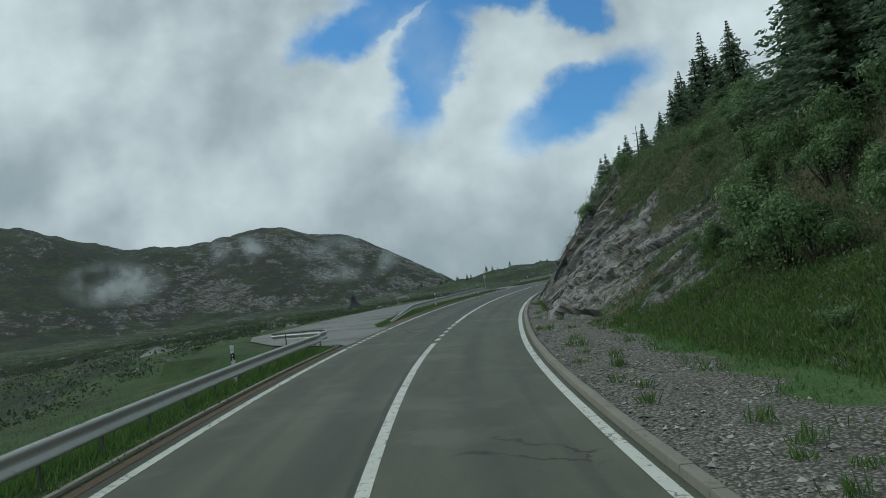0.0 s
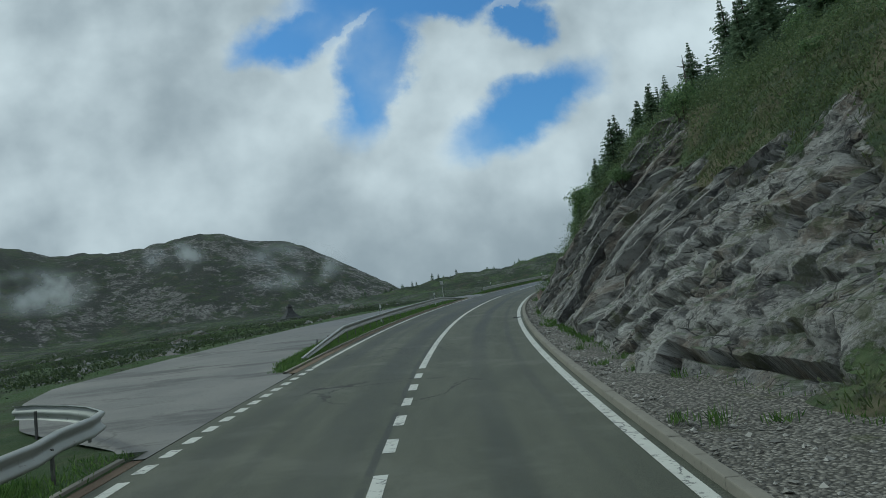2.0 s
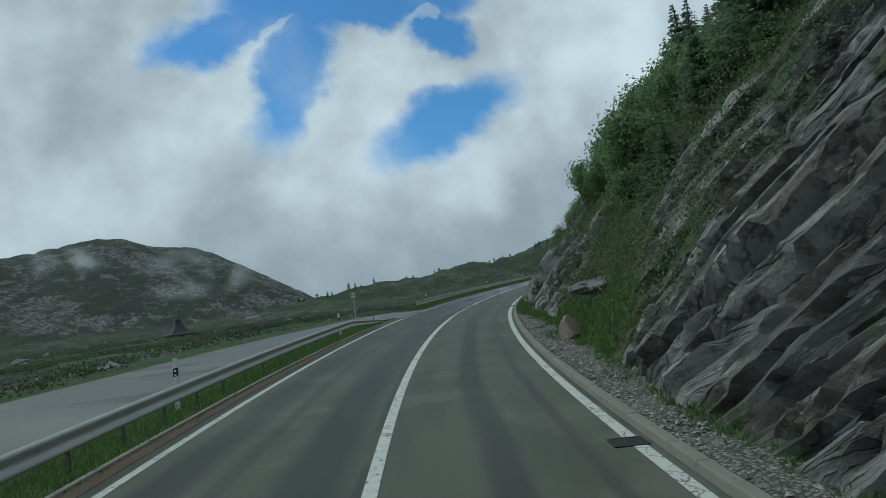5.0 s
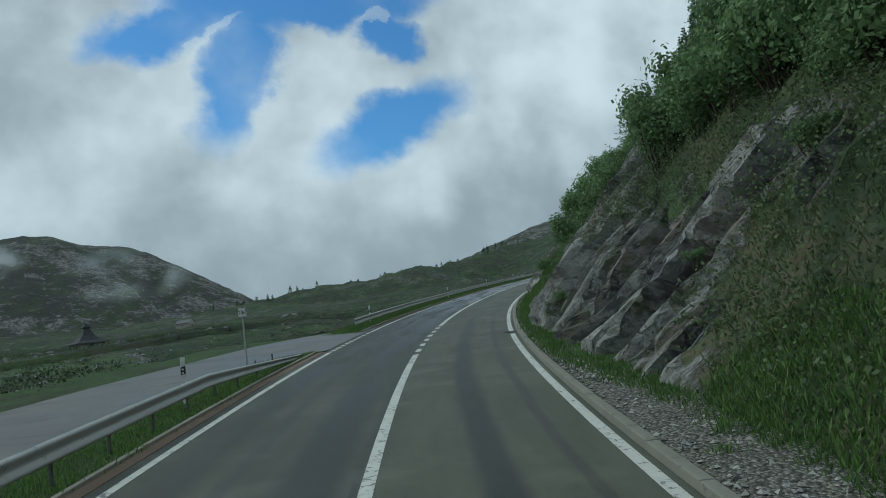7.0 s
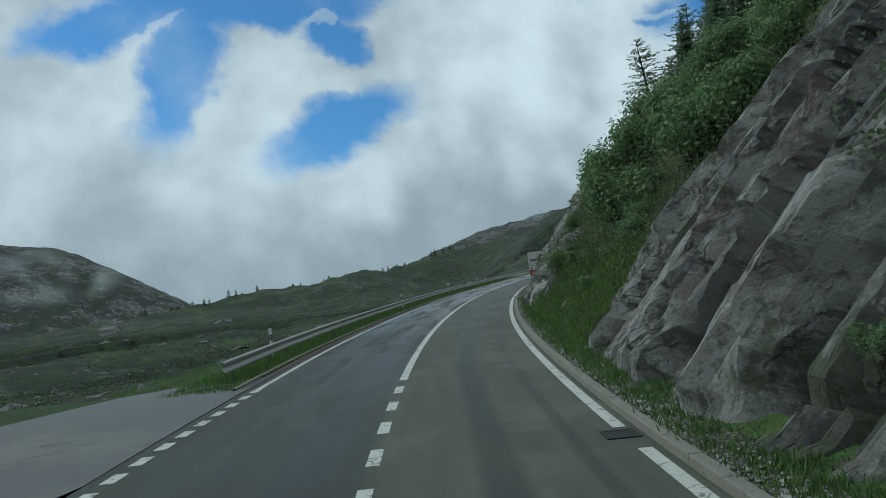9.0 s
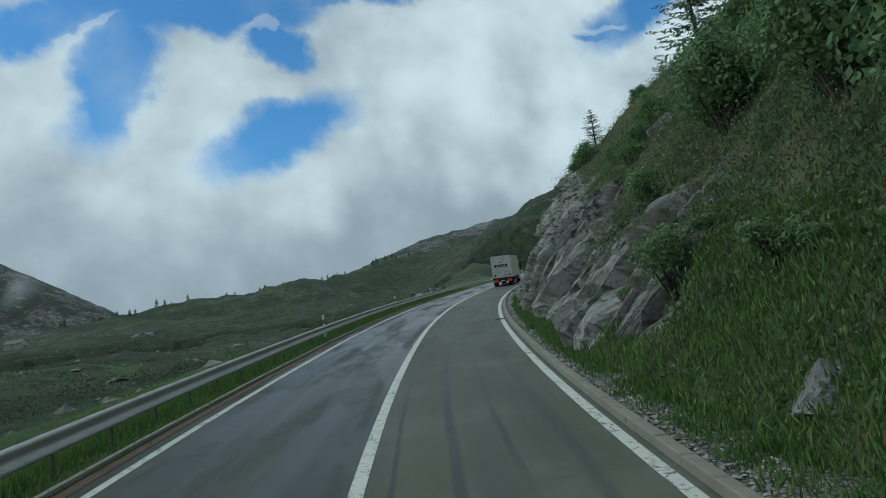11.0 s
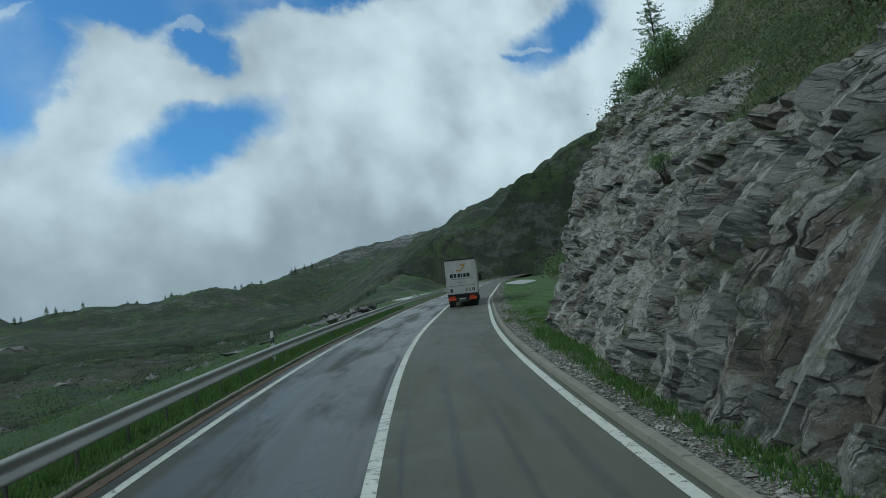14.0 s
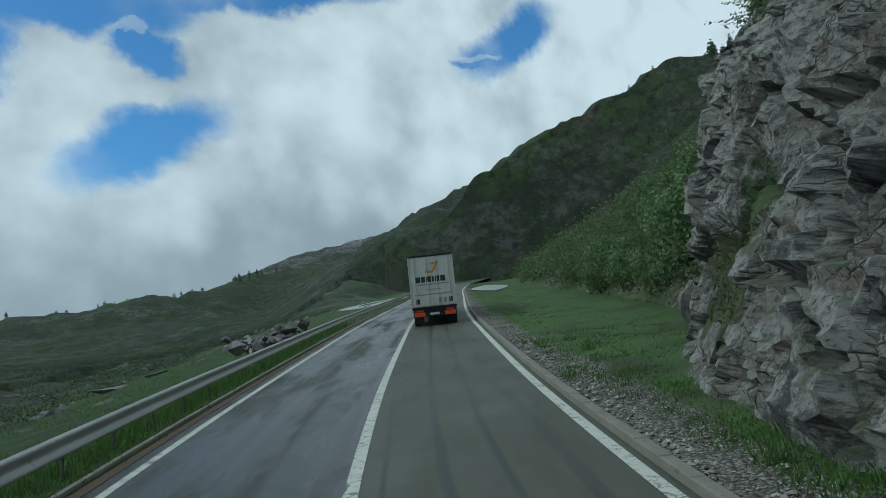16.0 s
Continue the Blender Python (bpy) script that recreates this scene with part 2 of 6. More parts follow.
# ---- materials ----
def m_asphalt(g, at):
    across = g.add("ShaderNodeAttribute", attribute="across").outputs["Fac"]
    along = g.add("ShaderNodeAttribute", attribute="along").outputs["Fac"]
    damp = g.add("ShaderNodeAttribute", attribute="damp").outputs["Fac"]
    lane = g.add("ShaderNodeCombineXYZ")
    g.put(lane.inputs[0], across)
    g.put(lane.inputs[1], along)
    lane = lane.outputs[0]
    grain = g.noise(at, 55, 3, 0.65)
    speck = g.voronoi(at, 80)
    patch = g.noise(g.scaled(lane, (1.0, 0.14, 1.0)), 0.9, 6, 0.62)
    c = g.mix(g.span(patch, 0.3, 0.7), (0.050, 0.055, 0.042), (0.096, 0.100, 0.076))
    c = g.mix(g.span(g.noise(at, 0.4, 6, 0.65), 0.5, 0.66), c, (0.116, 0.119, 0.097))
    c = g.mix(g.span(grain, 0.35, 0.75), c, (0.136, 0.139, 0.108))
    # wheel tracks, joints and oil run along the lanes
    wob = g.math("ADD", across, g.math("MULTIPLY", g.math("SUBTRACT", g.noise(g.scaled(lane, (0.2, 0.07, 1.0)), 1.0, 3, 0.5), 0.5), 0.5))
    band = 0.0
    far_up, near_by = g.span(along, 104, 128), g.span(along, 132, 108)
    for centre, half, w in ((-3.9, 0.60, 0.9), (-1.75, 0.70, 1.0), (-3.0, 0.2, 0.6), (0.86, 0.40, near_by), (2.05, 0.16, 0.7)):
        one = g.span(g.math("ABSOLUTE", g.math("SUBTRACT", wob, centre)), half, half * 0.35)
        fade = g.span(g.noise(g.vec("ADD", g.scaled(lane, (0.05, 0.07, 1.0)), (centre * 9, 0, 0)), 1.0, 4, 0.6), 0.34, 0.52, 0.55, 1.0)
        band = g.math("MAXIMUM", band, g.math("MULTIPLY", g.math("MULTIPLY", one, fade), w))
    band = g.math("MULTIPLY", band, g.span(g.noise(at, 1.6, 6, 0.7), 0.25, 0.55, 0.65, 1.0))
    band = g.math("MULTIPLY", band, g.span(along, 30, 70, 0.45, 1.0))
    # narrow tarred seams between the strips of asphalt
    seam = 0.0
    thin = g.math("ADD", across, g.math("MULTIPLY", g.math("SUBTRACT", g.noise(g.scaled(lane, (0.3, 0.16, 1.0)), 1.0, 4, 0.6), 0.5), 0.22))
    for centre, half, w in ((-1.02, 0.085, 0.75), (-0.45, 0.055, far_up), (0.40, 0.11, far_up), (1.22, 0.085, far_up)):
        one = g.span(g.math("ABSOLUTE", g.math("SUBTRACT", thin, centre)), half, half * 0.45)
        gaps = g.span(g.noise(g.vec("ADD", g.scaled(lane, (0.1, 0.35, 1.0)), (centre * 7, 3, 0)), 1.0, 5, 0.65), 0.36, 0.50, 0.35, 1.0)
        seam = g.math("MAXIMUM", seam, g.math("MULTIPLY", g.math("MULTIPLY", one, gaps), w))
    band = g.math("MAXIMUM", band, seam)
    c = g.mix(g.math("MULTIPLY", band, 0.82), c, (0.028, 0.031, 0.030))
    # the far lane is newer and darker further up
    new_lane = g.math("MULTIPLY", g.span(across, -0.75, -1.05), g.span(along, 66, 104))
    c = g.mix(g.math("MULTIPLY", new_lane, g.span(patch, 0.25, 0.7, 0.62, 0.40)), c, (0.030, 0.033, 0.033))
    bend_ = g.vec("ADD", at, g.scaled(g.noise(at, 1.2, 5, 0.65, out="Color"), (1.4, 1.4, 0.0)))
    crack = g.span(g.voronoi(bend_, 0.36, "DISTANCE_TO_EDGE"), 0.016, 0.003)
    crack = g.math("MULTIPLY", crack, g.math("MULTIPLY", g.span(g.noise(at, 0.13, 3), 0.56, 0.62), g.span(along, 70, 55)))
    c = g.mix(g.math("MULTIPLY", crack, 0.8), c, (0.022, 0.022, 0.022))
    wet = g.math("MULTIPLY", damp, g.span(g.noise(g.scaled(lane, (0.6, 0.12, 1.0)), 1.0, 5, 0.62), 0.36, 0.56))
    wet = g.math("MAXIMUM", wet, g.math("MULTIPLY", band, g.math("MULTIPLY", damp, 0.8)))
    c = g.mix(g.math("MULTIPLY", damp, 0.35), c, (0.036, 0.040, 0.036))
    c = g.mix(g.math("MULTIPLY", wet, 0.65), c, (0.030, 0.033, 0.034))
    rough = g.math("SUBTRACT", g.math("MULTIPLY_ADD", grain, 0.18, 0.60), g.math("ADD", g.math("MULTIPLY", wet, 0.32), g.math("MULTIPLY", band, 0.10)))
    h = g.math("SUBTRACT", g.math("ADD", grain, g.math("MULTIPLY", speck, 0.6)), g.math("MULTIPLY", crack, 2.0))
    return c, rough, g.bump(h, 0.40, 0.012), {"Specular IOR Level": g.math("MULTIPLY_ADD", wet, 0.35, 0.20)}


def m_old_asphalt(g, at):
    grain = g.noise(at, 50, 3, 0.6)
    patch = g.noise(at, 0.3, 5, 0.6)
    c = g.mix(g.span(patch, 0.35, 0.65), (0.125, 0.122, 0.114), (0.185, 0.178, 0.165))
    c = g.mix(g.span(g.noise(g.vec("ADD", g.scaled(at, (0.45, 1.0, 1.0)), (9, 4, 0)), 0.30, 7, 0.68), 0.52, 0.60), c, (0.070, 0.067, 0.062))
    c = g.mix(g.span(g.noise(at, 6.0, 6, 0.7), 0.56, 0.72), c, (0.095, 0.092, 0.085))
    crack = g.voronoi(g.vec("ADD", at, g.scaled(g.noise(at, 1.5, 4, out="Color"), (0.9, 0.9, 0.0))), 0.5, "DISTANCE_TO_EDGE")
    crack = g.math("MULTIPLY", g.span(crack, 0.03, 0.004), g.span(g.noise(at, 0.2, 2), 0.55, 0.65))
    c = g.mix(g.math("MULTIPLY", crack, 0.6), c, (0.06, 0.06, 0.045))
    far_end = g.add("ShaderNodeSeparateXYZ")
    g.put(far_end.inputs[0], at)
    damp = g.math("MULTIPLY", g.span(far_end.outputs[1], 58, 86), g.span(g.noise(at, 0.25, 5, 0.6), 0.62, 0.45, 0.35, 1.0))
    c = g.mix(g.math("MULTIPLY", damp, 0.8), c, (0.066, 0.064, 0.066))
    return c, g.math("SUBTRACT", g.math("MULTIPLY_ADD", patch, 0.3, 0.5), g.math("MULTIPLY", damp, 0.15)), g.bump(grain, 0.35, 0.012)


def m_paint(g, at):
    worn = g.span(g.noise(at, 7, 7, 0.72), 0.55, 0.64)
    crackle = g.span(g.voronoi(g.vec("ADD", at, g.scaled(g.noise(at, 3, 3, out="Color"), (0.4, 0.4, 0.0))), 2.2, "DISTANCE_TO_EDGE"), 0.04, 0.01)
    c = g.mix(g.noise(at, 2.5, 4, 0.6), (0.44, 0.44, 0.40), (0.62, 0.62, 0.57))
    c = g.mix(g.math("MAXIMUM", worn, g.math("MULTIPLY", crackle, g.span(g.noise(at, 0.8, 2), 0.45, 0.6))), c, (0.13, 0.13, 0.125))
    return c, 0.6, g.bump(g.noise(at, 70, 2), 0.25, 0.008)


def m_concrete(g, at):
    c = g.mix(g.noise(at, 1.1, 5, 0.65), (0.15, 0.142, 0.122), (0.275, 0.255, 0.215))
    c = g.mix(g.span(g.noise(at, 6, 5, 0.7), 0.56, 0.72), c, (0.12, 0.115, 0.095))
    return c, 0.88, g.bump(g.noise(at, 30, 4, 0.7), 0.5, 0.01)


def m_brown(g, at):
    c = g.mix(g.noise(at, 1.7, 5, 0.6), (0.105, 0.072, 0.048), (0.20, 0.145, 0.098))
    c = g.mix(g.span(g.noise(at, 12, 4, 0.7), 0.55, 0.7), c, (0.07, 0.07, 0.035))
    return c, 0.92, g.bump(g.noise(at, 25, 4, 0.7), 0.7, 0.02)


def grass_color(g, at):
    c = g.mix(g.noise(at, 0.12, 5, 0.6), (0.034, 0.080, 0.018), (0.082, 0.145, 0.032))
    c = g.mix(g.span(g.noise(at, 0.9, 5, 0.65), 0.5, 0.75), c, (0.100, 0.130, 0.042))
    c = g.mix(g.span(g.noise(g.vec("ADD", at, (15, 3, 0)), 0.35, 7, 0.68), 0.47, 0.62), c, (0.052, 0.070, 0.026))
    return g.mix(g.span(g.noise(at, 4.5, 5, 0.7), 0.55, 0.8), c, (0.022, 0.040, 0.012))


def m_grass(g, at):
    return grass_color(g, at), 0.9, g.bump(g.noise(at, 9, 6, 0.75), 0.8, 0.12)


def rock_color(g, at):
    # foliation: streaks that run up the slope
    lie = g.scaled(at, (1.0, 1.0, 0.30))
    c = g.mix(g.span(g.noise(lie, 0.5, 8, 0.66), 0.3, 0.7), (0.072, 0.071, 0.075), (0.25, 0.245, 0.243))
    c = g.mix(g.span(g.noise(g.vec("ADD", lie, (5, 9, 2)), 0.8, 7, 0.65), 0.53, 0.68), c, (0.155, 0.120, 0.098))
    c = g.mix(g.span(g.noise(lie, 2.6, 8, 0.74), 0.54, 0.66), c, (0.36, 0.358, 0.352))
    c = g.mix(g.span(g.noise(g.vec("ADD", at, (2, 2, 8)), 0.30, 7, 0.7), 0.53, 0.64), c, (0.036, 0.036, 0.040))
    c = g.mix(g.span(g.noise(at, 1.5, 7, 0.7), 0.60, 0.70), c, (0.085, 0.092, 0.048))
    return g.mix(g.span(g.noise(lie, 9.0, 6, 0.75), 0.55, 0.68), c, (0.045, 0.045, 0.047))


def slab_coat(g, at):
    """Colour and relief of the rock face, streaked along its slabs."""
    lx = g.add("ShaderNodeAttribute", attribute="lie_x").outputs["Fac"]
    ly = g.add("ShaderNodeAttribute", attribute="lie_y").outputs["Fac"]
    tone = g.add("ShaderNodeAttribute", attribute="tone").outputs["Fac"]
    blocky = g.add("ShaderNodeAttribute", attribute="blocky").outputs["Fac"]
    lie = g.add("ShaderNodeCombineXYZ")
    g.put(lie.inputs[0], lx)
    g.put(lie.inputs[1], g.math("MULTIPLY", ly, g.math("MULTIPLY_ADD", blocky, 0.6, 0.20)))
    lie = lie.outputs[0]
    fine = g.noise(lie, 8.0, 9, 0.74)
    grit = g.noise(at, 9.0, 8, 0.75)
    c = g.mix(g.span(tone, 0.08, 0.85), (0.100, 0.098, 0.096), (0.40, 0.39, 0.372))
    c = g.mix(g.math("MULTIPLY", g.span(g.noise(lie, 0.8, 8, 0.68), 0.50, 0.60), 0.8), c, (0.185, 0.148, 0.118))
    c = g.mix(g.span(g.noise(g.vec("ADD", lie, (7, 3, 0)), 1.6, 9, 0.72), 0.53, 0.60), c, (0.41, 0.402, 0.385))
    c = g.mix(g.math("MULTIPLY", g.span(g.noise(g.vec("ADD", lie, (1, 8, 0)), 0.9, 9, 0.72), 0.52, 0.60), 0.85), c, (0.050, 0.049, 0.054))
    c = g.mix(g.math("MULTIPLY", g.span(fine, 0.50, 0.62), 0.8), c, (0.065, 0.064, 0.066))
    c = g.mix(g.span(g.noise(g.vec("ADD", lie, (3, 1, 4)), 14, 7, 0.72), 0.56, 0.67), c, (0.40, 0.392, 0.375))
    c = g.mix(g.math("MULTIPLY", g.span(g.noise(at, 0.7, 9, 0.74), 0.53, 0.62), 0.8), c, (0.090, 0.100, 0.050))
    c = g.mix(g.span(grit, 0.56, 0.70), c, (0.052, 0.052, 0.052))
    # joints: thin dark lines along and across the slabs
    wob = g.vec("ADD", lie, g.scaled(g.vec("SUBTRACT", g.noise(at, 1.4, 5, 0.6, out="Color"), (0.5, 0.5, 0.5)), (0.22, 0.16, 0.0)))
    joint = g.span(g.voronoi(wob, 1.9, "DISTANCE_TO_EDGE"), 0.035, 0.006)
    joint = g.math("MAXIMUM", joint, g.math("MULTIPLY", g.span(g.voronoi(wob, 5.2, "DISTANCE_TO_EDGE"), 0.05, 0.01), 0.7))
    joint = g.math("MULTIPLY", joint, g.span(g.noise(at, 0.9, 4, 0.6), 0.46, 0.60))
    c = g.mix(g.math("MULTIPLY", joint, 0.85), c, (0.025, 0.024, 0.024))
    h = g.math("ADD", g.noise(lie, 3.0, 10, 0.74), g.math("MULTIPLY", fine, 0.35))
    h = g.math("ADD", h, g.math("MULTIPLY", grit, 0.45))
    h = g.math("SUBTRACT", h, g.math("MULTIPLY", joint, 0.45))
    return c, h


def m_rock(g, at):
    bare = g.add("ShaderNodeAttribute", attribute="rock").outputs["Fac"]
    up = g.add("ShaderNodeSeparateXYZ")
    g.put(up.inputs[0], g.add("ShaderNodeNewGeometry").outputs["Normal"])
    ledge = g.span(up.outputs[2], 0.72, 0.92)
    ragged = g.math("ADD", bare, g.math("MULTIPLY", g.math("SUBTRACT", g.noise(at, 0.9, 8, 0.74), 0.5), 1.1))
    f = g.math("SUBTRACT", g.span(ragged, 0.30, 0.44), g.math("MULTIPLY", ledge, 0.7), clamp=True)
    green = g.mix(g.span(g.noise(at, 0.5, 7, 0.7), 0.40, 0.62), (0.034, 0.056, 0.023), (0.074, 0.110, 0.040))
    green = g.mix(g.span(g.noise(at, 3.2, 7, 0.75), 0.48, 0.64), green, (0.030, 0.044, 0.018))
    green = g.mix(g.span(g.noise(g.vec("ADD", at, (40, 9, 0)), 0.35, 7, 0.72), 0.45, 0.60), green, (0.105, 0.096, 0.055))
    c, h = slab_coat(g, at)
    c = g.mix(f, green, c)
    h = g.math("ADD", g.math("MULTIPLY", h, f), g.math("MULTIPLY", g.noise(at, 4.5, 8, 0.75), 0.55))
    return c, g.math("MULTIPLY_ADD", f, -0.16, 0.90), g.bump(h, 0.85, 0.14)


def moor_color(g, at, bare):
    green = g.mix(g.span(g.noise(at, 0.03, 8, 0.66), 0.38, 0.62), (0.022, 0.036, 0.021), (0.050, 0.074, 0.034))
    lush = g.mix(g.span(g.noise(at, 0.04, 8, 0.68), 0.40, 0.60), (0.020, 0.044, 0.014), (0.070, 0.118, 0.030))
    green = g.mix(g.span(bare, 0.75, 0.30), green, lush)
    green = g.mix(g.span(g.noise(at, 0.25, 7, 0.75), 0.48, 0.60), green, (0.020, 0.030, 0.016))
    green = g.mix(g.span(g.noise(g.vec("ADD", at, (70, 30, 0)), 0.06, 7, 0.7), 0.53, 0.64), green, (0.062, 0.064, 0.036))
    stone = g.mix(g.span(g.noise(at, 0.2, 8, 0.75), 0.4, 0.6), (0.045, 0.045, 0.046), (0.21, 0.207, 0.20))
    patchy = g.span(g.noise(at, 0.009, 7, 0.64), 0.38, 0.60, -0.03, 0.10)
    slabs = g.math("ADD", g.noise(g.scaled(at, (1.0, 1.0, 1.6)), 0.045, 11, 0.80), patchy)
    east = g.add("ShaderNodeSeparateXYZ")
    g.put(east.inputs[0], at)
    high_ground = g.span(bare, 0.6, 0.9)
    slabs = g.math("ADD", slabs, g.math("MULTIPLY", high_ground, g.span(east.outputs[0], -520, -250, -0.015, 0.040)))
    f = g.math("MULTIPLY", g.span(slabs, 0.575, 0.66), bare)
    dark = g.span(g.noise(g.scaled(at, (1.0, 1.0, 2.0)), 0.030, 9, 0.75), 0.46, 0.55)
    c = g.mix(g.math("MULTIPLY", g.math("MULTIPLY", dark, bare), 0.8), green, (0.032, 0.035, 0.035))
    return g.mix(f, c, stone)


def m_mountain(g, at):
    bare = g.add("ShaderNodeAttribute", attribute="rock").outputs["Fac"]
    return moor_color(g, at, bare), 0.93, g.bump(g.noise(at, 0.15, 10, 0.78), 1.0, 5.0)


def m_meadow(g, at):
    wild = g.add("ShaderNodeAttribute", attribute="wild").outputs["Fac"]
    f = g.span(g.math("ADD", wild, g.math("MULTIPLY", g.math("SUBTRACT", g.noise(at, 0.3, 6, 0.7), 0.5), 1.0)), 0.35, 0.65)
    return g.mix(f, grass_color(g, at), moor_color(g, at, g.math("MULTIPLY", wild, 0.35))), 0.92, g.bump(g.noise(at, 2.2, 9, 0.78), 1.0, 0.5)


def m_gravel(g, at):
    cell = g.add("ShaderNodeTexVoronoi")
    g.put(cell.inputs["Vector"], at)
    g.put(cell.inputs["Scale"], 17.0)
    tone = g.add("ShaderNodeSeparateColor")
    g.put(tone.inputs[0], cell.outputs["Color"])
    c = g.mix(tone.outputs[0], (0.085, 0.080, 0.070), (0.29, 0.272, 0.240))
    c = g.mix(g.span(cell.outputs["Distance"], 0.35, 0.75), c, (0.06, 0.056, 0.048))
    c = g.mix(g.span(g.noise(at, 0.9, 5, 0.7), 0.58, 0.72), c, (0.080, 0.085, 0.042))
    return c, 0.9, g.bump(cell.outputs["Distance"], 0.9, -0.05)


def m_stone(g, at):
    r = g.add("ShaderNodeNewGeometry").outputs["Random Per Island"]
    c = g.mix(r, (0.12, 0.115, 0.106), (0.41, 0.395, 0.37))
    return c, 0.88, g.bump(g.noise(at, 20, 4, 0.7), 0.5, 0.02)


def m_boulder(g, at):
    return rock_color(g, at), 0.85, g.bump(g.noise(at, 3, 8, 0.72), 0.8, 0.12)


def m_steel(g, at):
    c = g.mix(g.noise(at, 0.7, 5, 0.65), (0.30, 0.31, 0.30), (0.46, 0.47, 0.45))
    c = g.mix(g.span(g.noise(at, 5, 5, 0.7), 0.58, 0.74), c, (0.20, 0.195, 0.165))
    return c, 0.55, g.bump(g.noise(at, 14, 3), 0.15, 0.01), {"Metallic": 0.55}


def plain(color, rough=0.6, metal=0.0, grain=0.12, scale=6.0, relief=0.0):
    def build(g, at):
        n = g.noise(at, scale, 5, 0.6)
        dark = tuple(v * (1 - grain * 2) for v in color)
        c = g.mix(g.span(n, 0.3, 0.7), dark, color)
        return c, rough, (g.bump(n, relief, 0.02) if relief else None), {"Metallic": metal}
    return build


def foliage(name, dark, light):
    """Leaves: matt, with light passing through them."""
    m = bpy.data.materials.new(name)
    m.use_nodes = True
    g = Nodes(m.node_tree)
    r = g.add("ShaderNodeNewGeometry").outputs["Random Per Island"]
    o = g.add("ShaderNodeObjectInfo").outputs["Random"]
    c = g.mix(r, dark, light)
    c = g.mix(g.math("MULTIPLY", o, 0.3), c, dark)
    face, back = g.add("ShaderNodeBsdfPrincipled"), g.add("ShaderNodeBsdfTranslucent")
    g.put(face.inputs["Base Color"], c)
    face.inputs["Roughness"].default_value = 0.7
    g.put(back.inputs[0], c)
    mix = g.add("ShaderNodeMixShader")
    mix.inputs[0].default_value = 0.42
    g.tree.links.new(face.outputs[0], mix.inputs[1])
    g.tree.links.new(back.outputs[0], mix.inputs[2])
    g.tree.links.new(mix.outputs[0], g.add("ShaderNodeOutputMaterial").inputs[0])
    return m


ASPHALT = material("asphalt", m_asphalt)
OLD_ASPHALT = material("old_asphalt", m_old_asphalt)
PAINT = material("road_paint", m_paint)
CONCRETE = material("kerb_concrete", m_concrete)
BROWN = material("brown_gutter", m_brown)
GRASS = material("grass", m_grass)
MEADOW = material("meadow", m_meadow)
ROCK = material("rock_and_turf", m_rock)
MOUNTAIN = material("mountain", m_mountain)
GRAVEL = material("gravel", m_gravel)
STONE = material("loose_stone", m_stone)
BOULDER = material("boulder", m_boulder)
STEEL = material("galvanised_steel", m_steel)
WHITE = material("white_plastic", plain((0.62, 0.63, 0.61), 0.5))
POST = material("weathered_steel", plain((0.13, 0.13, 0.12), 0.6, 0.3, 0.2, 9))
BLACK = material("black_plastic", plain((0.015, 0.015, 0.016), 0.6))
IRON = material("cast_iron", plain((0.05, 0.048, 0.045), 0.6, 0.6, 0.2, 20, 0.3))
BARK = material("bark", plain((0.075, 0.058, 0.045), 0.95, 0, 0.25, 14, 0.8))
DEADWOOD = material("dead_wood", plain((0.15, 0.14, 0.125), 0.95, 0, 0.25, 14, 0.8))
NEEDLES = foliage("needles", (0.095, 0.145, 0.095), (0.225, 0.290, 0.175))
LEAVES = foliage("leaves", (0.095, 0.165, 0.075), (0.270, 0.370, 0.160))
SCRUB = foliage("scrub_leaves", (0.075, 0.115, 0.055), (0.195, 0.245, 0.108))
HEATH = foliage("heath_leaves", (0.066, 0.086, 0.044), (0.172, 0.190, 0.094))
LUSH = foliage("lush_blades", (0.070, 0.135, 0.030), (0.200, 0.300, 0.085))
MOOR = foliage("moor_leaves", (0.028, 0.046, 0.022), (0.085, 0.115, 0.048))
TURF = foliage("turf_blades", (0.058, 0.088, 0.032), (0.165, 0.210, 0.082))
BLADES = foliage("grass_blades", (0.052, 0.112, 0.026), (0.165, 0.255, 0.068))


# ---- the land ----
# crest lines of the hills: places along a ridge, fall per metre away from it
def ridge(points, fall, width):
    return np.array(points, float), fall, width


RIDGES = [
    ridge([(-1000, 1080, 300), (-700, 1160, 266), (-540, 1238, 213), (-450, 1272, 216), (-299, 1316, 233), (-200, 1335, 208), (-120, 1345, 150), (-36, 1350, 94), (120, 1360, 40)], 0.62, 45),
    ridge([(-90, 800, 46), (-30, 829, 59), (60, 829, 69), (177, 811, 78), (252, 853, 88), (330, 900, 105), (370, 826, 106), (409, 751, 124), (386, 583, 127), (360, 472, 129), (312, 376, 118), (279, 301, 111), (290, 225, 103)], 0.55, 25),
    ridge([(560, 1540, 180), (663, 1521, 217), (750, 1480, 232), (850, 1440, 236), (1100, 1300, 250)], 0.40, 60),
]


def lean_plane(x, y):
    return 0.0715 * (0.26 * x + 0.966 * y)


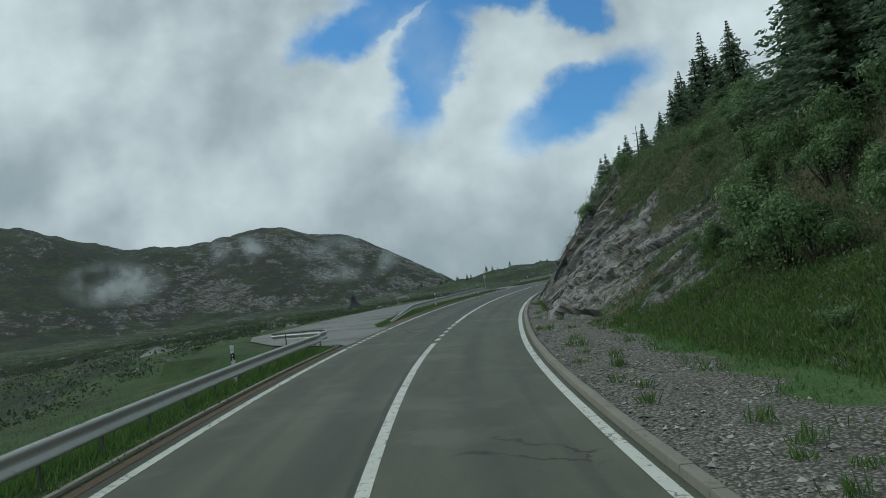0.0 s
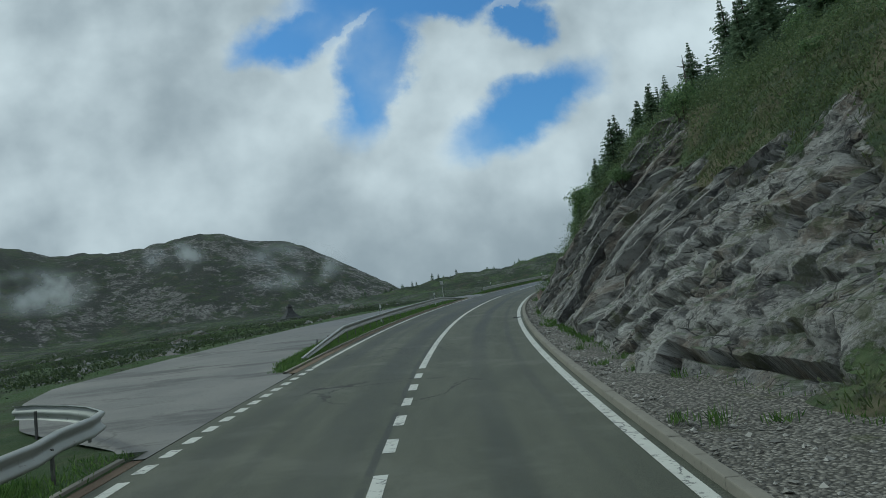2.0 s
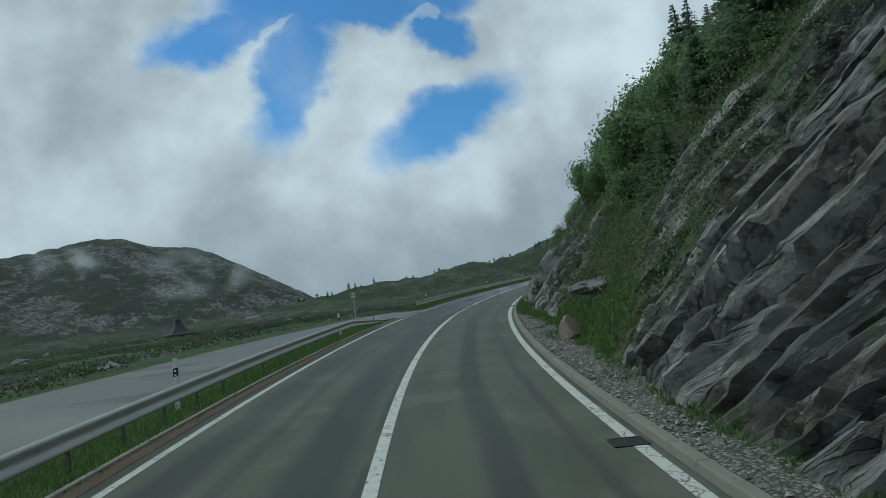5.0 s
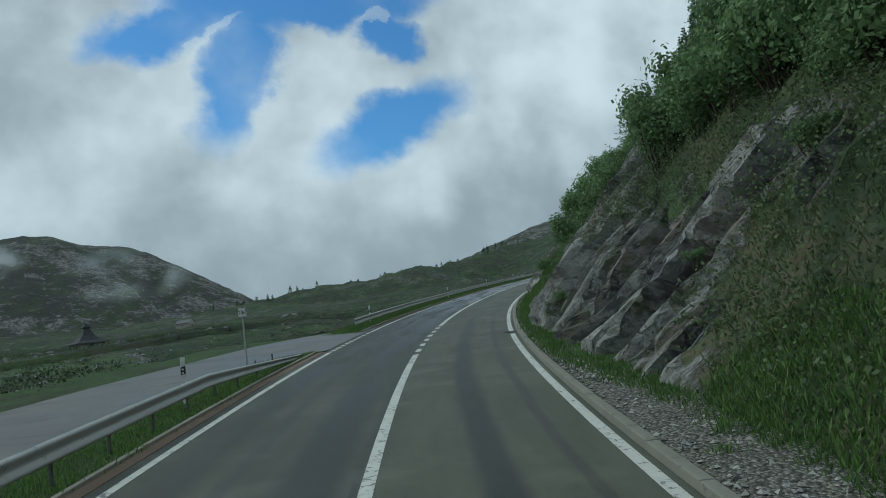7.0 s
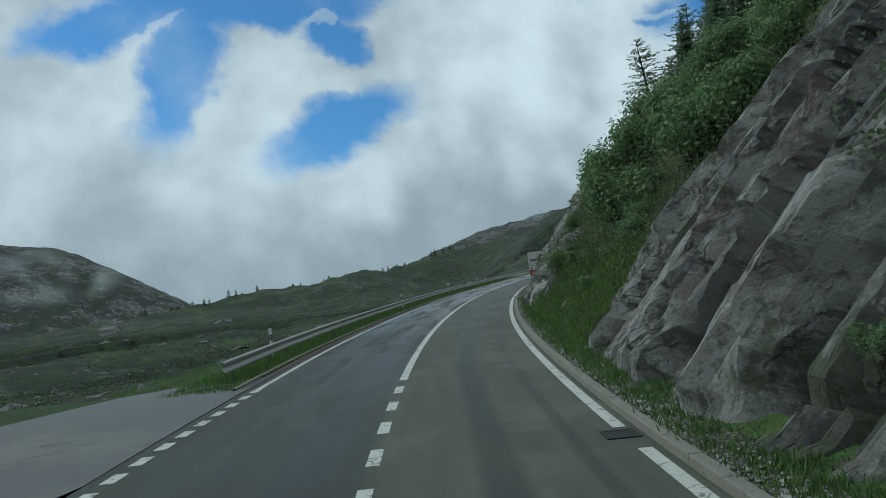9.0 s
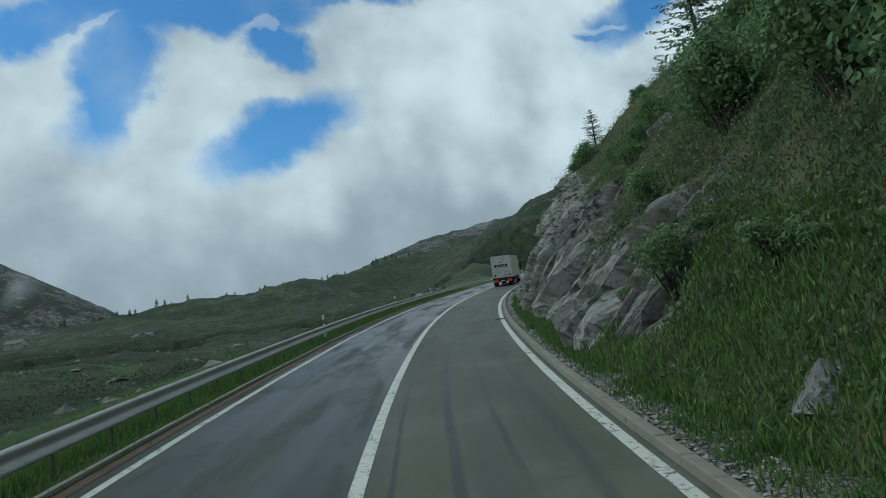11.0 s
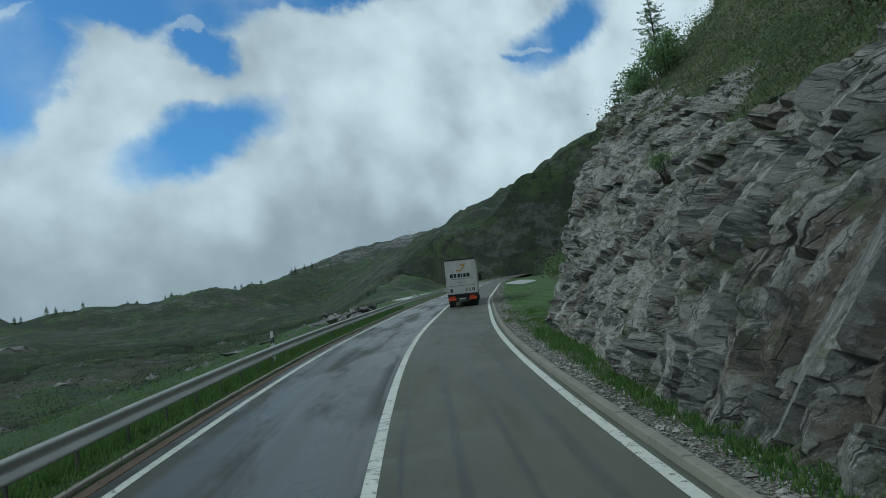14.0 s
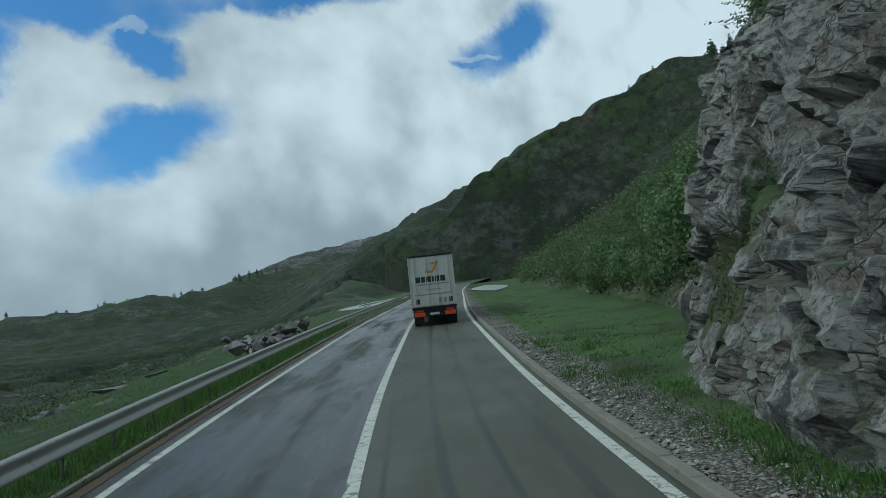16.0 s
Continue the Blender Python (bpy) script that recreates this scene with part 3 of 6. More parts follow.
def land(x, y):
    """Height of the open land, and how rocky it is."""
    x, y = np.asarray(x, float), np.asarray(y, float)
    d0 = np.hypot(x - 20, y - 90)
    z = np.minimum(lean_plane(x, y), 62 + 0.0 * x)
    z = np.maximum(z, -14.0)
    rough = wave(x * 0.012, y * 0.012, 3.3)
    fine = wave(x * 0.045, y * 0.045, 7.1)
    z = z + np.clip((d0 - 60) / 300, 0, 1) * (rough * 7 - 9) + fine * 1.6 * np.clip((d0 - 40) / 200, 0, 1)
    bare = np.zeros_like(z)
    for pts, fall, width in RIDGES:
        best = np.full(z.shape, -1e9)
        for (x0, y0, z0), (x1, y1, z1) in zip(pts[:-1], pts[1:]):
            dx, dy = x1 - x0, y1 - y0
            k = np.clip(((x - x0) * dx + (y - y0) * dy) / (dx * dx + dy * dy), 0, 1)
            away = np.hypot(x - x0 - k * dx, y - y0 - k * dy)
            hgt = z0 + k * (z1 - z0) - fall * (np.sqrt(away ** 2 + width ** 2) - width)
            best = np.maximum(best, hgt)
        lumpy = best - 5.0 + (rough * 16 + fine * (16 if fall == 0.55 else 10)) * np.clip((best - z) / 40, 0, 1) * 0.40
        rocky = 0.45 if fall == 0.55 else 1.0
        bare = np.where(lumpy > z, rocky, bare)
        z = np.maximum(z, lumpy)
    bare = np.maximum(bare, 0.45 * np.clip((d0 - 220) / 200, 0, 1) * (bare < 0.1))
    return z, bare


# right-hand slope: foot of the rock, its steepness, height of the steep part, how bare it is
FOOT_S = (-70, 0, 15, 27, 33, 37, 41, 47, 54, 59, 66, 74, 82, 90, 97, 101, 107, 120, 134, 138, 142, 148, 152, 156, 162, 168, 172, 176, 179, 181.5, 183.5, 186.5, 200, 210, 237, 259, 300, 520)
FOOT_U = (9.5, 8.5, 7.6, 6.4, 4.8, 4.0, 4.4, 4.5, 4.0, 3.8, 4.2, 4.7, 4.8, 4.5, 3.8, 3.75, 4.0, 4.3, 3.8, 4.3, 4.6, 4.1, 3.9, 3.9, 4.3, 4.8, 4.8, 5.1, 5.5, 6.3, 8.0, 10.3, 11.4, 12.0, 12.3, 11.0, 13.0, 15.0)
RISE_S = (-70, 20, 28, 36, 41, 46, 53, 60, 72, 82, 90, 97, 101, 108, 118, 134, 145, 158, 163, 168, 172, 177, 181, 185, 188, 197, 215, 240, 260, 330, 520)
RISE_K = (0.55, 0.55, 0.7, 0.85, 1.15, 1.5, 1.5, 1.55, 1.45, 1.35, 1.15, 1.4, 1.35, 1.1, 1.0, 1.35, 1.45, 1.7, 1.6, 1.8, 2.4, 3.4, 3.8, 4.2, 2.5, 1.1, 0.90, 0.62, 0.5, 0.45, 0.4)
TALL_S = (-70, 20, 36, 48, 58, 66, 80, 100, 112, 120, 134, 150, 164, 174, 182, 187, 191, 196, 520)
TALL_H = (3.0, 3.0, 5.5, 8.5, 9.5, 6.5, 5.0, 11.0, 8.0, 4.5, 5.0, 7.0, 6.0, 7.5, 8.5, 8.0, 7.0, 90.0, 90.0)
BARE_S = (-70, 24, 32, 42, 50, 60, 65, 69, 82, 87, 97, 101, 111, 115, 130, 134, 138, 142, 184, 187, 520)
BARE_K = (0.0, 0.05, 0.5, 0.75, 0.85, 0.85, 0.6, 0.15, 0.15, 0.8, 0.85, 0.95, 0.85, 0.12, 0.15, 0.75, 0.6, 0.9, 1.0, 0.1, 0.0)


H_LINE = np.concatenate([np.linspace(0, 16, 150), np.linspace(16.6, 140, 150)])
UP_S = (-70, 18, 34, 45, 58, 66, 76, 92, 105, 114, 130, 142, 162, 170, 177, 181, 184, 187, 200, 215, 240, 260, 330, 520)
UP_F = (6.0, 5.4, 4.0, 3.5, 3.7, 3.6, 3.3, 3.1, 3.1, 3.5, 3.5, 3.2, 2.9, 2.4, 1.9, 2.3, 3.4, 4.8, 5.4, 7.0, 7.8, 9.0, 13.0, 14.0)
UP_K = (0.60, 0.62, 0.80, 1.0, 1.3, 1.2, 1.12, 1.05, 1.05, 1.05, 1.05, 1.1, 1.10, 1.15, 1.25, 1.2, 1.12, 1.06, 0.96, 0.84, 0.62, 0.5, 0.45, 0.40)

# above a brow the slope lies back
BROW_S = (-70, 30, 45, 60, 75, 88, 100, 108, 114, 125, 140, 150, 156, 166, 171, 177, 187, 200, 520)
BROW_H = (8.0, 8.0, 8.4, 9.0, 9.0, 9.5, 11.0, 9.0, 6.5, 6.5, 6.5, 6.0, 5.2, 5.2, 7.5, 9.5, 10.0, 40.0, 90.0)
BROW_K = (0.55, 0.55, 0.46, 0.44, 0.46, 0.55, 0.6, 0.65, 0.75, 0.78, 0.78, 0.75, 0.70, 0.72, 0.75, 0.85, 0.9, 0.9, 0.5)


def right_slope(s, length):
    """Profile of the slope: distance out and height after so many metres up along it."""
    s, length = np.broadcast_arrays(np.asarray(s, float), np.asarray(length, float))
    shape = s.shape
    s, length = s.ravel(), length.ravel()
    keys, back = np.unique(s, return_inverse=True)
    foot = np.interp(keys, FOOT_S, FOOT_U)[:, None]
    k = np.interp(keys, RISE_S, RISE_K)[:, None]
    tall = np.interp(keys, TALL_S, TALL_H)[:, None]
    h = H_LINE[None, :]
    low = foot + np.minimum(h, tall) / k + np.maximum(h - tall, 0) / 5.0
    brow = np.interp(keys, BROW_S, BROW_H)[:, None]
    high = np.interp(keys, UP_S, UP_F)[:, None] + np.minimum(h, brow) / np.interp(keys, UP_S, UP_K)[:, None]
    high = high + np.maximum(h - brow, 0) / np.interp(keys, BROW_S, BROW_K)[:, None]
    u = np.maximum(low, high)
    run = np.concatenate([np.zeros((len(keys), 1)), np.cumsum(np.hypot(np.diff(u, axis=1), np.diff(h)), 1)], 1)
    uu, hh = np.empty_like(length), np.empty_like(length)
    order = np.argsort(back, kind="stable")
    cuts = np.searchsorted(back[order], np.arange(len(keys) + 1))
    for i in range(len(keys)):
        pick = order[cuts[i]:cuts[i + 1]]
        uu[pick] = np.interp(length[pick], run[i], u[i])
        hh[pick] = np.interp(length[pick], run[i], H_LINE)
    kk_ = k[back, 0]
    return uu.reshape(shape), hh.reshape(shape), kk_.reshape(shape)


def cell(i, j=0.0):
    """A fixed random number for whole numbers."""
    v = np.sin(i * 127.1 + j * 311.7 + 3.7) * 43758.5453
    return v - np.floor(v)


def facets(x, y, seed):
    """Broken pieces of a plane: a number for each piece, the offset from its middle, distance to its edge."""
    ix, iy = np.floor(x), np.floor(y)
    d1, d2 = np.full(x.shape, 1e9), np.full(x.shape, 1e9)
    ident, ox, oy = np.zeros(x.shape), np.zeros(x.shape), np.zeros(x.shape)
    for a in (-1, 0, 1):
        for b in (-1, 0, 1):
            cx, cy = ix + a, iy + b
            dx = x - cx - 0.1 - 0.8 * cell(cx + seed, cy)
            dy = y - cy - 0.1 - 0.8 * cell(cx, cy + seed * 1.7)
            d = dx * dx + dy * dy
            near_ = d < d1
            d2 = np.where(near_, d1, np.minimum(d2, d))
            ident = np.where(near_, cell(cx * 1.3 + seed, cy * 0.7 + 5.0), ident)
            ox, oy = np.where(near_, dx, ox), np.where(near_, dy, oy)
            d1 = np.where(near_, d, d1)
    return ident, ox, oy, np.sqrt(d2) - np.sqrt(d1)


s_line = np.concatenate([np.arange(-70, 0, 2.0), np.arange(0, 28, 0.5), np.arange(28, 192, 0.125), np.arange(192, 300, 1.0), np.arange(300, 521, 4.0)])
l_line = np.concatenate([np.arange(0, 12, 0.125), np.arange(12, 18, 0.25), np.arange(18, 34, 0.8), np.arange(34, 170, 3.0)])
S_COL, LL = np.meshgrid(s_line, l_line, indexing="ij")
# the columns of the sheet lean with the slabs of the rock
last = np.maximum(np.clip((S_COL - 153) / 6, 0, 1), np.interp(S_COL, (30, 34, 41, 45), (0, 0.85, 0.85, 0)))
lean = np.interp(S_COL, (20, 34, 42, 50, 60, 84, 91, 99, 106, 114, 132, 148, 160), (0, 0.25, 0.45, 0.70, 0.75, 0.70, 0.60, 0.22, 0.25, 0.40, 0.45, 0.40, 0.0))
SS = S_COL - lean * np.minimum(LL, 12.0)
low_s = np.floor(SS * 4) / 4
UU, HH, KK = right_slope(low_s, LL)
UU_, HH_, KK_ = right_slope(low_s + 0.25, LL)
f_ = (SS - low_s) * 4
UU, HH, KK = UU + (UU_ - UU) * f_, HH + (HH_ - HH) * f_, KK + (KK_ - KK) * f_
tall = np.interp(SS, TALL_S, TALL_H)
n1 = wave(SS * 0.12, LL * 0.12, 1.0)
n2 = wave(SS * 0.5, LL * 0.28, 5.0)
n3 = wave(SS * 1.7, LL * 1.0, 9.0)
TOP_S = (-70, 28, 36, 45, 55, 66, 72, 80, 92, 98, 103, 108, 113, 134, 140, 147, 152, 160, 166, 175, 185, 191, 520)
TOP_H = (1.5, 2.0, 4.5, 6.5, 8.5, 9.5, 8.5, 4.5, 4.8, 6.5, 8.5, 8.0, 3.5, 4.8, 5.8, 6.4, 4.8, 5.2, 7.0, 9.0, 10.0, 9.0, 3.0)
top_h = np.interp(SS, TOP_S, TOP_H) + n1 * 2.2 + n2 * 0.8
bare = np.interp(SS, BARE_S, BARE_K) * np.clip((top_h + 0.8 - HH) / 1.6, 0.0, 1.0)
bare = np.clip(bare + (n1 * 0.7 + n2 * 0.15) * (bare > 0.02), 0, 1) * (LL > 0.05)
stone_ = np.clip((bare - 0.25) / 0.3, 0, 1)

# lie of the rock: slabs that lean up the slope, broken blocks in the last cliff
n4 = wave(SS * 0.9 + 40, LL * 0.25, 3.0)
lie_x = S_COL + np.sin(S_COL * 0.21) * 0.5 + n4 * 0.14 + last * n2 * 0.25
lie_y = LL * (1 - last) + last * (LL * 1.2 + 0.40 * (SS - np.where(SS < 100, 38, 156))) + n1 * 0.6

i1, x1, y1, e1 = facets(lie_x * (0.62 - 0.10 * last), lie_y * (0.085 + 0.38 * last) + 3, 1.0)
i2, x2, y2, e2 = facets(lie_x * (1.55 - 0.20 * last), lie_y * (0.17 + 0.95 * last) + 7, 2.0)
i3, x3, y3, _ = facets(lie_x * 3.6, lie_y * (0.55 + 2.6 * last), 3.0)
# each piece is a flat plate: its own depth and its own tilt; the flakes hang out over the one below
bold = np.interp(SS, (28, 36, 44, 62, 86, 96, 112, 131, 137, 150, 157), (0.7, 1.0, 0.65, 0.65, 0.9, 1.45, 1.45, 1.2, 1.5, 1.35, 0.9))
push = (i1 - 0.5) * 0.85 * bold + x1 * ((1 - last) * (0.12 - 0.62 * cell(i1 * 97)) + last * (cell(i1 * 97) - 0.15)) * bold + y1 * (cell(i1 * 57) - 0.5) * (0.36 + 0.14 * last)
push = push + (i2 - 0.5) * (0.42 * bold + 0.18 * last) + x2 * ((1 - last) * (0.0 - 0.6 * cell(i2 * 91)) + last * (cell(i2 * 91) - 0.35)) * 0.50 + y2 * (cell(i2 * 53) - 0.5) * (0.20 + 0.50 * last) + last * x2 * (cell(i2 * 71) - 0.5) * 0.6
push = push + (i3 - 0.5) * (0.19 + 0.02 * last) + x3 * (cell(i3 * 91) - 0.45) * (0.24 - 0.11 * last) + last * (y3 * (cell(i3 * 47) - 0.5) + x3 * (cell(i3 * 43) - 0.5)) * 0.20
# clefts between the pieces
push = push - 0.95 * np.clip(1 - e1 / 0.13, 0, 1) * (cell(i1 * 31) > 0.25) - 0.30 * np.clip(1 - e2 / 0.10, 0, 1) * (cell(i2 * 31) > 0.4)
push = stone_ * (push * (1 - 0.25 * last) + n1 * 0.35 - 0.08)
push += (1 - stone_) * (n1 * 0.7 + n2 * 0.30 + n3 * 0.10) * np.clip(LL / 2.0, 0, 1)
push *= np.clip(LL / 0.5, 0.0, 1.0)
run = np.sqrt(1 + KK * KK)
UU = UU - push * KK / run
HH = HH + push / run * 0.6 - np.where(LL < 0.01, 0.25, 0.0)
slope = grid_mesh("hillside", at_road(SS, UU, HH), ROCK, True, bare)
for name_, value_ in (("lie_x", lie_x), ("lie_y", lie_y), ("blocky", last), ("tone", np.clip(0.5 * i1 + 0.4 * i2 + 0.2 * i3 + 0.20 * last - 0.17 * np.interp(SS, (43, 48, 62, 68, 92, 96, 110, 115, 130, 136, 150, 156), (0, 1, 1, 0.3, 0.3, 0.5, 0.5, 0, 0, 0.6, 0.6, 0)), 0, 1.2))):
    slope.data.attributes.new(name_, "FLOAT", "POINT").data.foreach_set("value", np.asarray(value_, np.float32).ravel())
quad = (bare[:-1, :-1] < 0.25).ravel()
slope.data.polygons.foreach_set("use_smooth", quad)
tagged(slope, "steep roadside hillside of grey foliated rock and turf", "rock face", kind="structure")

SLOPE_AT = at_road(SS, UU, HH)

# verge between the kerb and the foot of the rock
GRAVEL_S = (-70, 14, 31, 38, 60, 82, 91, 100, 143, 167, 180, 190, 330)
GRAVEL_U = (6.2, 6.2, 6.0, 4.9, 4.3, 4.8, 3.7, 3.65, 4.0, 4.2, 4.2, 4.0, 3.6)
vs = np.arange(-70, 330, 0.5)
vk = np.linspace(0, 1, 22)
VS, VK = np.meshgrid(vs, vk, indexing="ij")
foot = np.interp(VS, FOOT_S, FOOT_U) + 0.9
VU = 3.23 + VK * (foot - 3.23)
rise = np.interp(VS, RISE_S, RISE_K) * 0.35
VH = 0.06 + 0.10 * VK + wave(VS * 0.5, VU * 0.5, 2.0) * 0.09 * np.minimum(VK * 5, 1) + np.clip(VK - 0.75, 0, 1) * 0.8 * np.minimum(rise, 0.8)
grassy = np.clip((VU - np.interp(VS, GRAVEL_S, GRAVEL_U)) / 0.8 + wave(VS * 0.7, VU * 0.7, 4.0) * 0.7, 0, 1)


def m_verge(g, at):
    green = g.add("ShaderNodeAttribute", attribute="green").outputs["Fac"]
    f = g.span(g.math("ADD", green, g.math("MULTIPLY", g.math("SUBTRACT", g.noise(at, 2.2, 7, 0.75), 0.5), 1.1)), 0.35, 0.6)
    stone, _, bump_a = m_gravel(g, at)
    turf = grass_color(g, at)
    return g.mix(f, stone, turf), 0.9, bump_a


VERGE = material("verge", m_verge)
verge = grid_mesh("verge", at_road(VS, VU, VH), VERGE, True, grassy, "green")
tagged(verge, "grey gravel verge with tufts of grass below the rock", "verge", kind="structure")

# road surface
rs = np.arange(-70, 420, 0.8)
ru = np.array([-5.08, -4.9, -4.0, -3.0, -2.0, -0.95, -0.85, 0.2, 1.2, 2.2, 3.06])
RS, RU = np.meshgrid(rs, ru, indexing="ij")
road = grid_mesh("road", at_road(RS, RU, 0.0), ASPHALT, True, RU, "across")
for name_, value_ in (("along", RS), ("damp", np.interp(RS, (70, 100, 125, 140), (0.0, 0.25, 0.6, 1.0)) * np.where(RU < -0.9, 1.0, 0.30))):
    road.data.attributes.new(name_, "FLOAT", "POINT").data.foreach_set("value", np.asarray(value_, np.float32).ravel())
tagged(road, "damp patched grey asphalt mountain road with worn lines", "road", kind="structure")


def strip(name, s0, s1, u0, u1, h, mat, step=0.8, thick=0.0):
    s = np.arange(s0, s1 + step * 0.5, step)
    pts = np.stack([at_road(s, u0, h), at_road(s, u1, h)], 1)
    if thick:
        pts = np.stack([at_road(s, u0, h - thick), at_road(s, u0, h), at_road(s, u1, h), at_road(s, u1, h - thick)], 1)
    return grid_mesh(name, pts, mat, False)


def marking(name, pieces, label):
    """A painted line of pieces (s0, s1, u, width)."""
    holder = empty(name, Matrix(), label, "road marking", kind="structure")
    for s0, s1, u, w in pieces:
        ob = strip("paint", s0, s1, u - w / 2, u + w / 2, 0.006, PAINT, min(1.0, s1 - s0))
        ob.parent = holder
    return holder


marking("edge_line_right", [(-70, 101.3, EDGE_R, 0.2), (102.3, 148.3, EDGE_R, 0.2), (149.2, 400, EDGE_R, 0.2)], "worn white edge line beside the kerb")
left = [(-70, 31, EDGE_L, 0.2), (44.5, 100.5, EDGE_L, 0.17), (110.5, 400, EDGE_L, 0.17)]
left += [(s, s + 0.55, EDGE_L, 0.22) for s in np.arange(31.45, 44.0, 1.02)]
left += [(s, s + 0.55, EDGE_L, 0.22) for s in np.arange(101.0, 110.3, 0.99)]
marking("edge_line_left", left, "white edge line, dashed across the lay-by mouths")
mid = [(-70, 30.1, MID, 0.2), (41.5, 96.5, MID, 0.2), (109.5, 400, MID, 0.2)]
mid += [(s, s + 0.95, MID, 0.2) for s in np.arange(31.25, 41.0, 2.05)]
mid += [(s, s + 0.95, MID, 0.2) for s in np.arange(97.4, 109.0, 2.03)]
marking("centre_line", mid, "white centre line, broken at the lay-by mouths")

# brown gutter strip along the left edge, open at the lay-by mouths
for k, (a, b) in enumerate(((-70, 32.6), (43.4, 100.8), (110.6, 400))):
    tagged(strip("gutter", a, b, -5.38, -5.08, 0.012, BROWN, 0.8, 0.2), "brown weathered gutter strip along the road", "gutter", kind="structure")
    tagged(strip("edging", a, b, -5.49, -5.38, 0.07, CONCRETE, 0.8, 0.25), "pale stone edging beside the gutter", "edging", kind="structure")


# ground left of the road, out to the open land
gs = np.concatenate([np.arange(-70, 230, 1.0), np.arange(230, 421, 5.0)])
gu = np.concatenate([-5.30 - np.arange(0, 12, 0.5), -17.5 - np.arange(0, 60, 2.5) * (1 + np.arange(0, 60, 2.5) / 90)])
GS, GU = np.meshgrid(gs, gu, indexing="ij")
away = -GU - 5.3
fall = np.interp(GS, (-70, 30, 44, 108, 118, 200, 260), (0.16, 0.14, 0.02, 0.02, 0.17, 0.17, 0.06))
near = -fall * np.clip(away - 1.0, 0, 30) + 0.02
near = near + wave(GS * 0.2, GU * 0.2, 6.0) * 0.22 * np.clip((away - 2) / 6, 0, 1) - np.clip((away - 13) / 10, 0, 1) * 0.9
near = np.where((GS > 33) & (GS < 113) & (away < 9.5), -0.05, near)
base = at_road(GS, GU, near)
far_z, _ = land(base[..., 0], base[..., 1])
k = np.clip((away - 18) / 35, 0, 1)
k = k * k * (3 - 2 * k)
base[..., 2] = base[..., 2] * (1 - k) + (far_z - 1.0) * k
base[..., 2] += wave(base[..., 0] * 0.09, base[..., 1] * 0.09, 8.0) * 0.9 * np.clip((away - 13) / 15, 0, 1)
wild = np.clip((away - 10 - 6 * (GS > 112)) / 14, 0, 1)
left_ground = grid_mesh("meadow", base, MEADOW, True, wild, "wild")
tagged(left_ground, "green alpine meadow beside the road", "meadow", kind="structure")

# pale old asphalt of the lay-by
ps = np.arange(32.5, 113.6, 0.5)
inner = np.interp(ps, (32.5, 43.2, 44.2, 47, 60, 97, 100.5, 101.6, 113.5), (-5.085, -5.085, -6.0, -6.7, -7.4, -7.6, -6.4, -5.085, -5.085))
outer = np.interp(ps, (32.5, 33.6, 34.6, 36.8, 38.5, 42.3, 46, 75, 96, 108, 111.5, 113.5), (-5.4, -6.2, -7.4, -9.9, -11.0, -13.4, -14.8, -14.5, -12.5, -10.6, -9.0, -6.6))
pk = np.linspace(0, 1, 10)
lay = at_road(ps[:, None] + 0 * pk, inner[:, None] + (outer - inner)[:, None] * pk, 0.012 + 0.004 * np.sin(ps * 0.3)[:, None])
layby = grid_mesh("lay_by", lay, OLD_ASPHALT, True)
tagged(layby, "pale cracked old asphalt lay-by with damp patches", "lay-by", kind="structure")

# a second pale pull-in further up, and a wet track over the grass
PALE = material("pale_wet_concrete", plain((0.36, 0.36, 0.35), 0.35, 0, 0.15, 0.9))
for s0_, s1_, u0_, u1_, h0_ in ((262, 300, -6.4, -18, 0.06), (254, 294, 4.2, 9.6, 0.20)):
    q_s = np.linspace(s0_, s1_, 30)
    q_k = np.linspace(0, 1, 8)
    swell = np.sin(np.linspace(0.05, math.pi - 0.05, 30))[:, None]
    q_u = u0_ + (u1_ - u0_) * (0.5 + (q_k - 0.5) * swell)
    track = at_road(q_s[:, None] + 0 * q_k, q_u, h0_ - 0.06 * np.clip(-q_u - 6.3, 0, 30))
    tagged(grid_mesh("track", track, PALE, True), "pale wet concrete pull-in beside the road", "track", kind="structure")

# open land out to the horizon
rad = np.concatenate([np.linspace(0, 60, 10), 60 * 1.045 ** np.arange(1, 101)])
ang = np.concatenate([np.linspace(-50, 75, 330), np.linspace(75, 310, 80)[1:]])
RR, AA = np.meshgrid(rad, np.radians(ang), indexing="ij")
gx, gy = 20 + RR * np.sin(AA), 90 + RR * np.cos(AA)
gz, stony = land(gx, gy)
rs_, ru_ = to_road(gx, gy)
rs_, ru_ = rs_.reshape(gx.shape), ru_.reshape(gx.shape)
along = (rs_ > -75) & (rs_ < 425)
sink = np.where(along & (ru_ > -60) & (ru_ < 3), 3.0, 0.0) + np.where(along & (ru_ >= 3) & (ru_ < np.interp(rs_, (195, 260), (45, 9))), 4.0, 0.0)
rz = np.interp(rs_, ROAD_S, ROAD_Z)
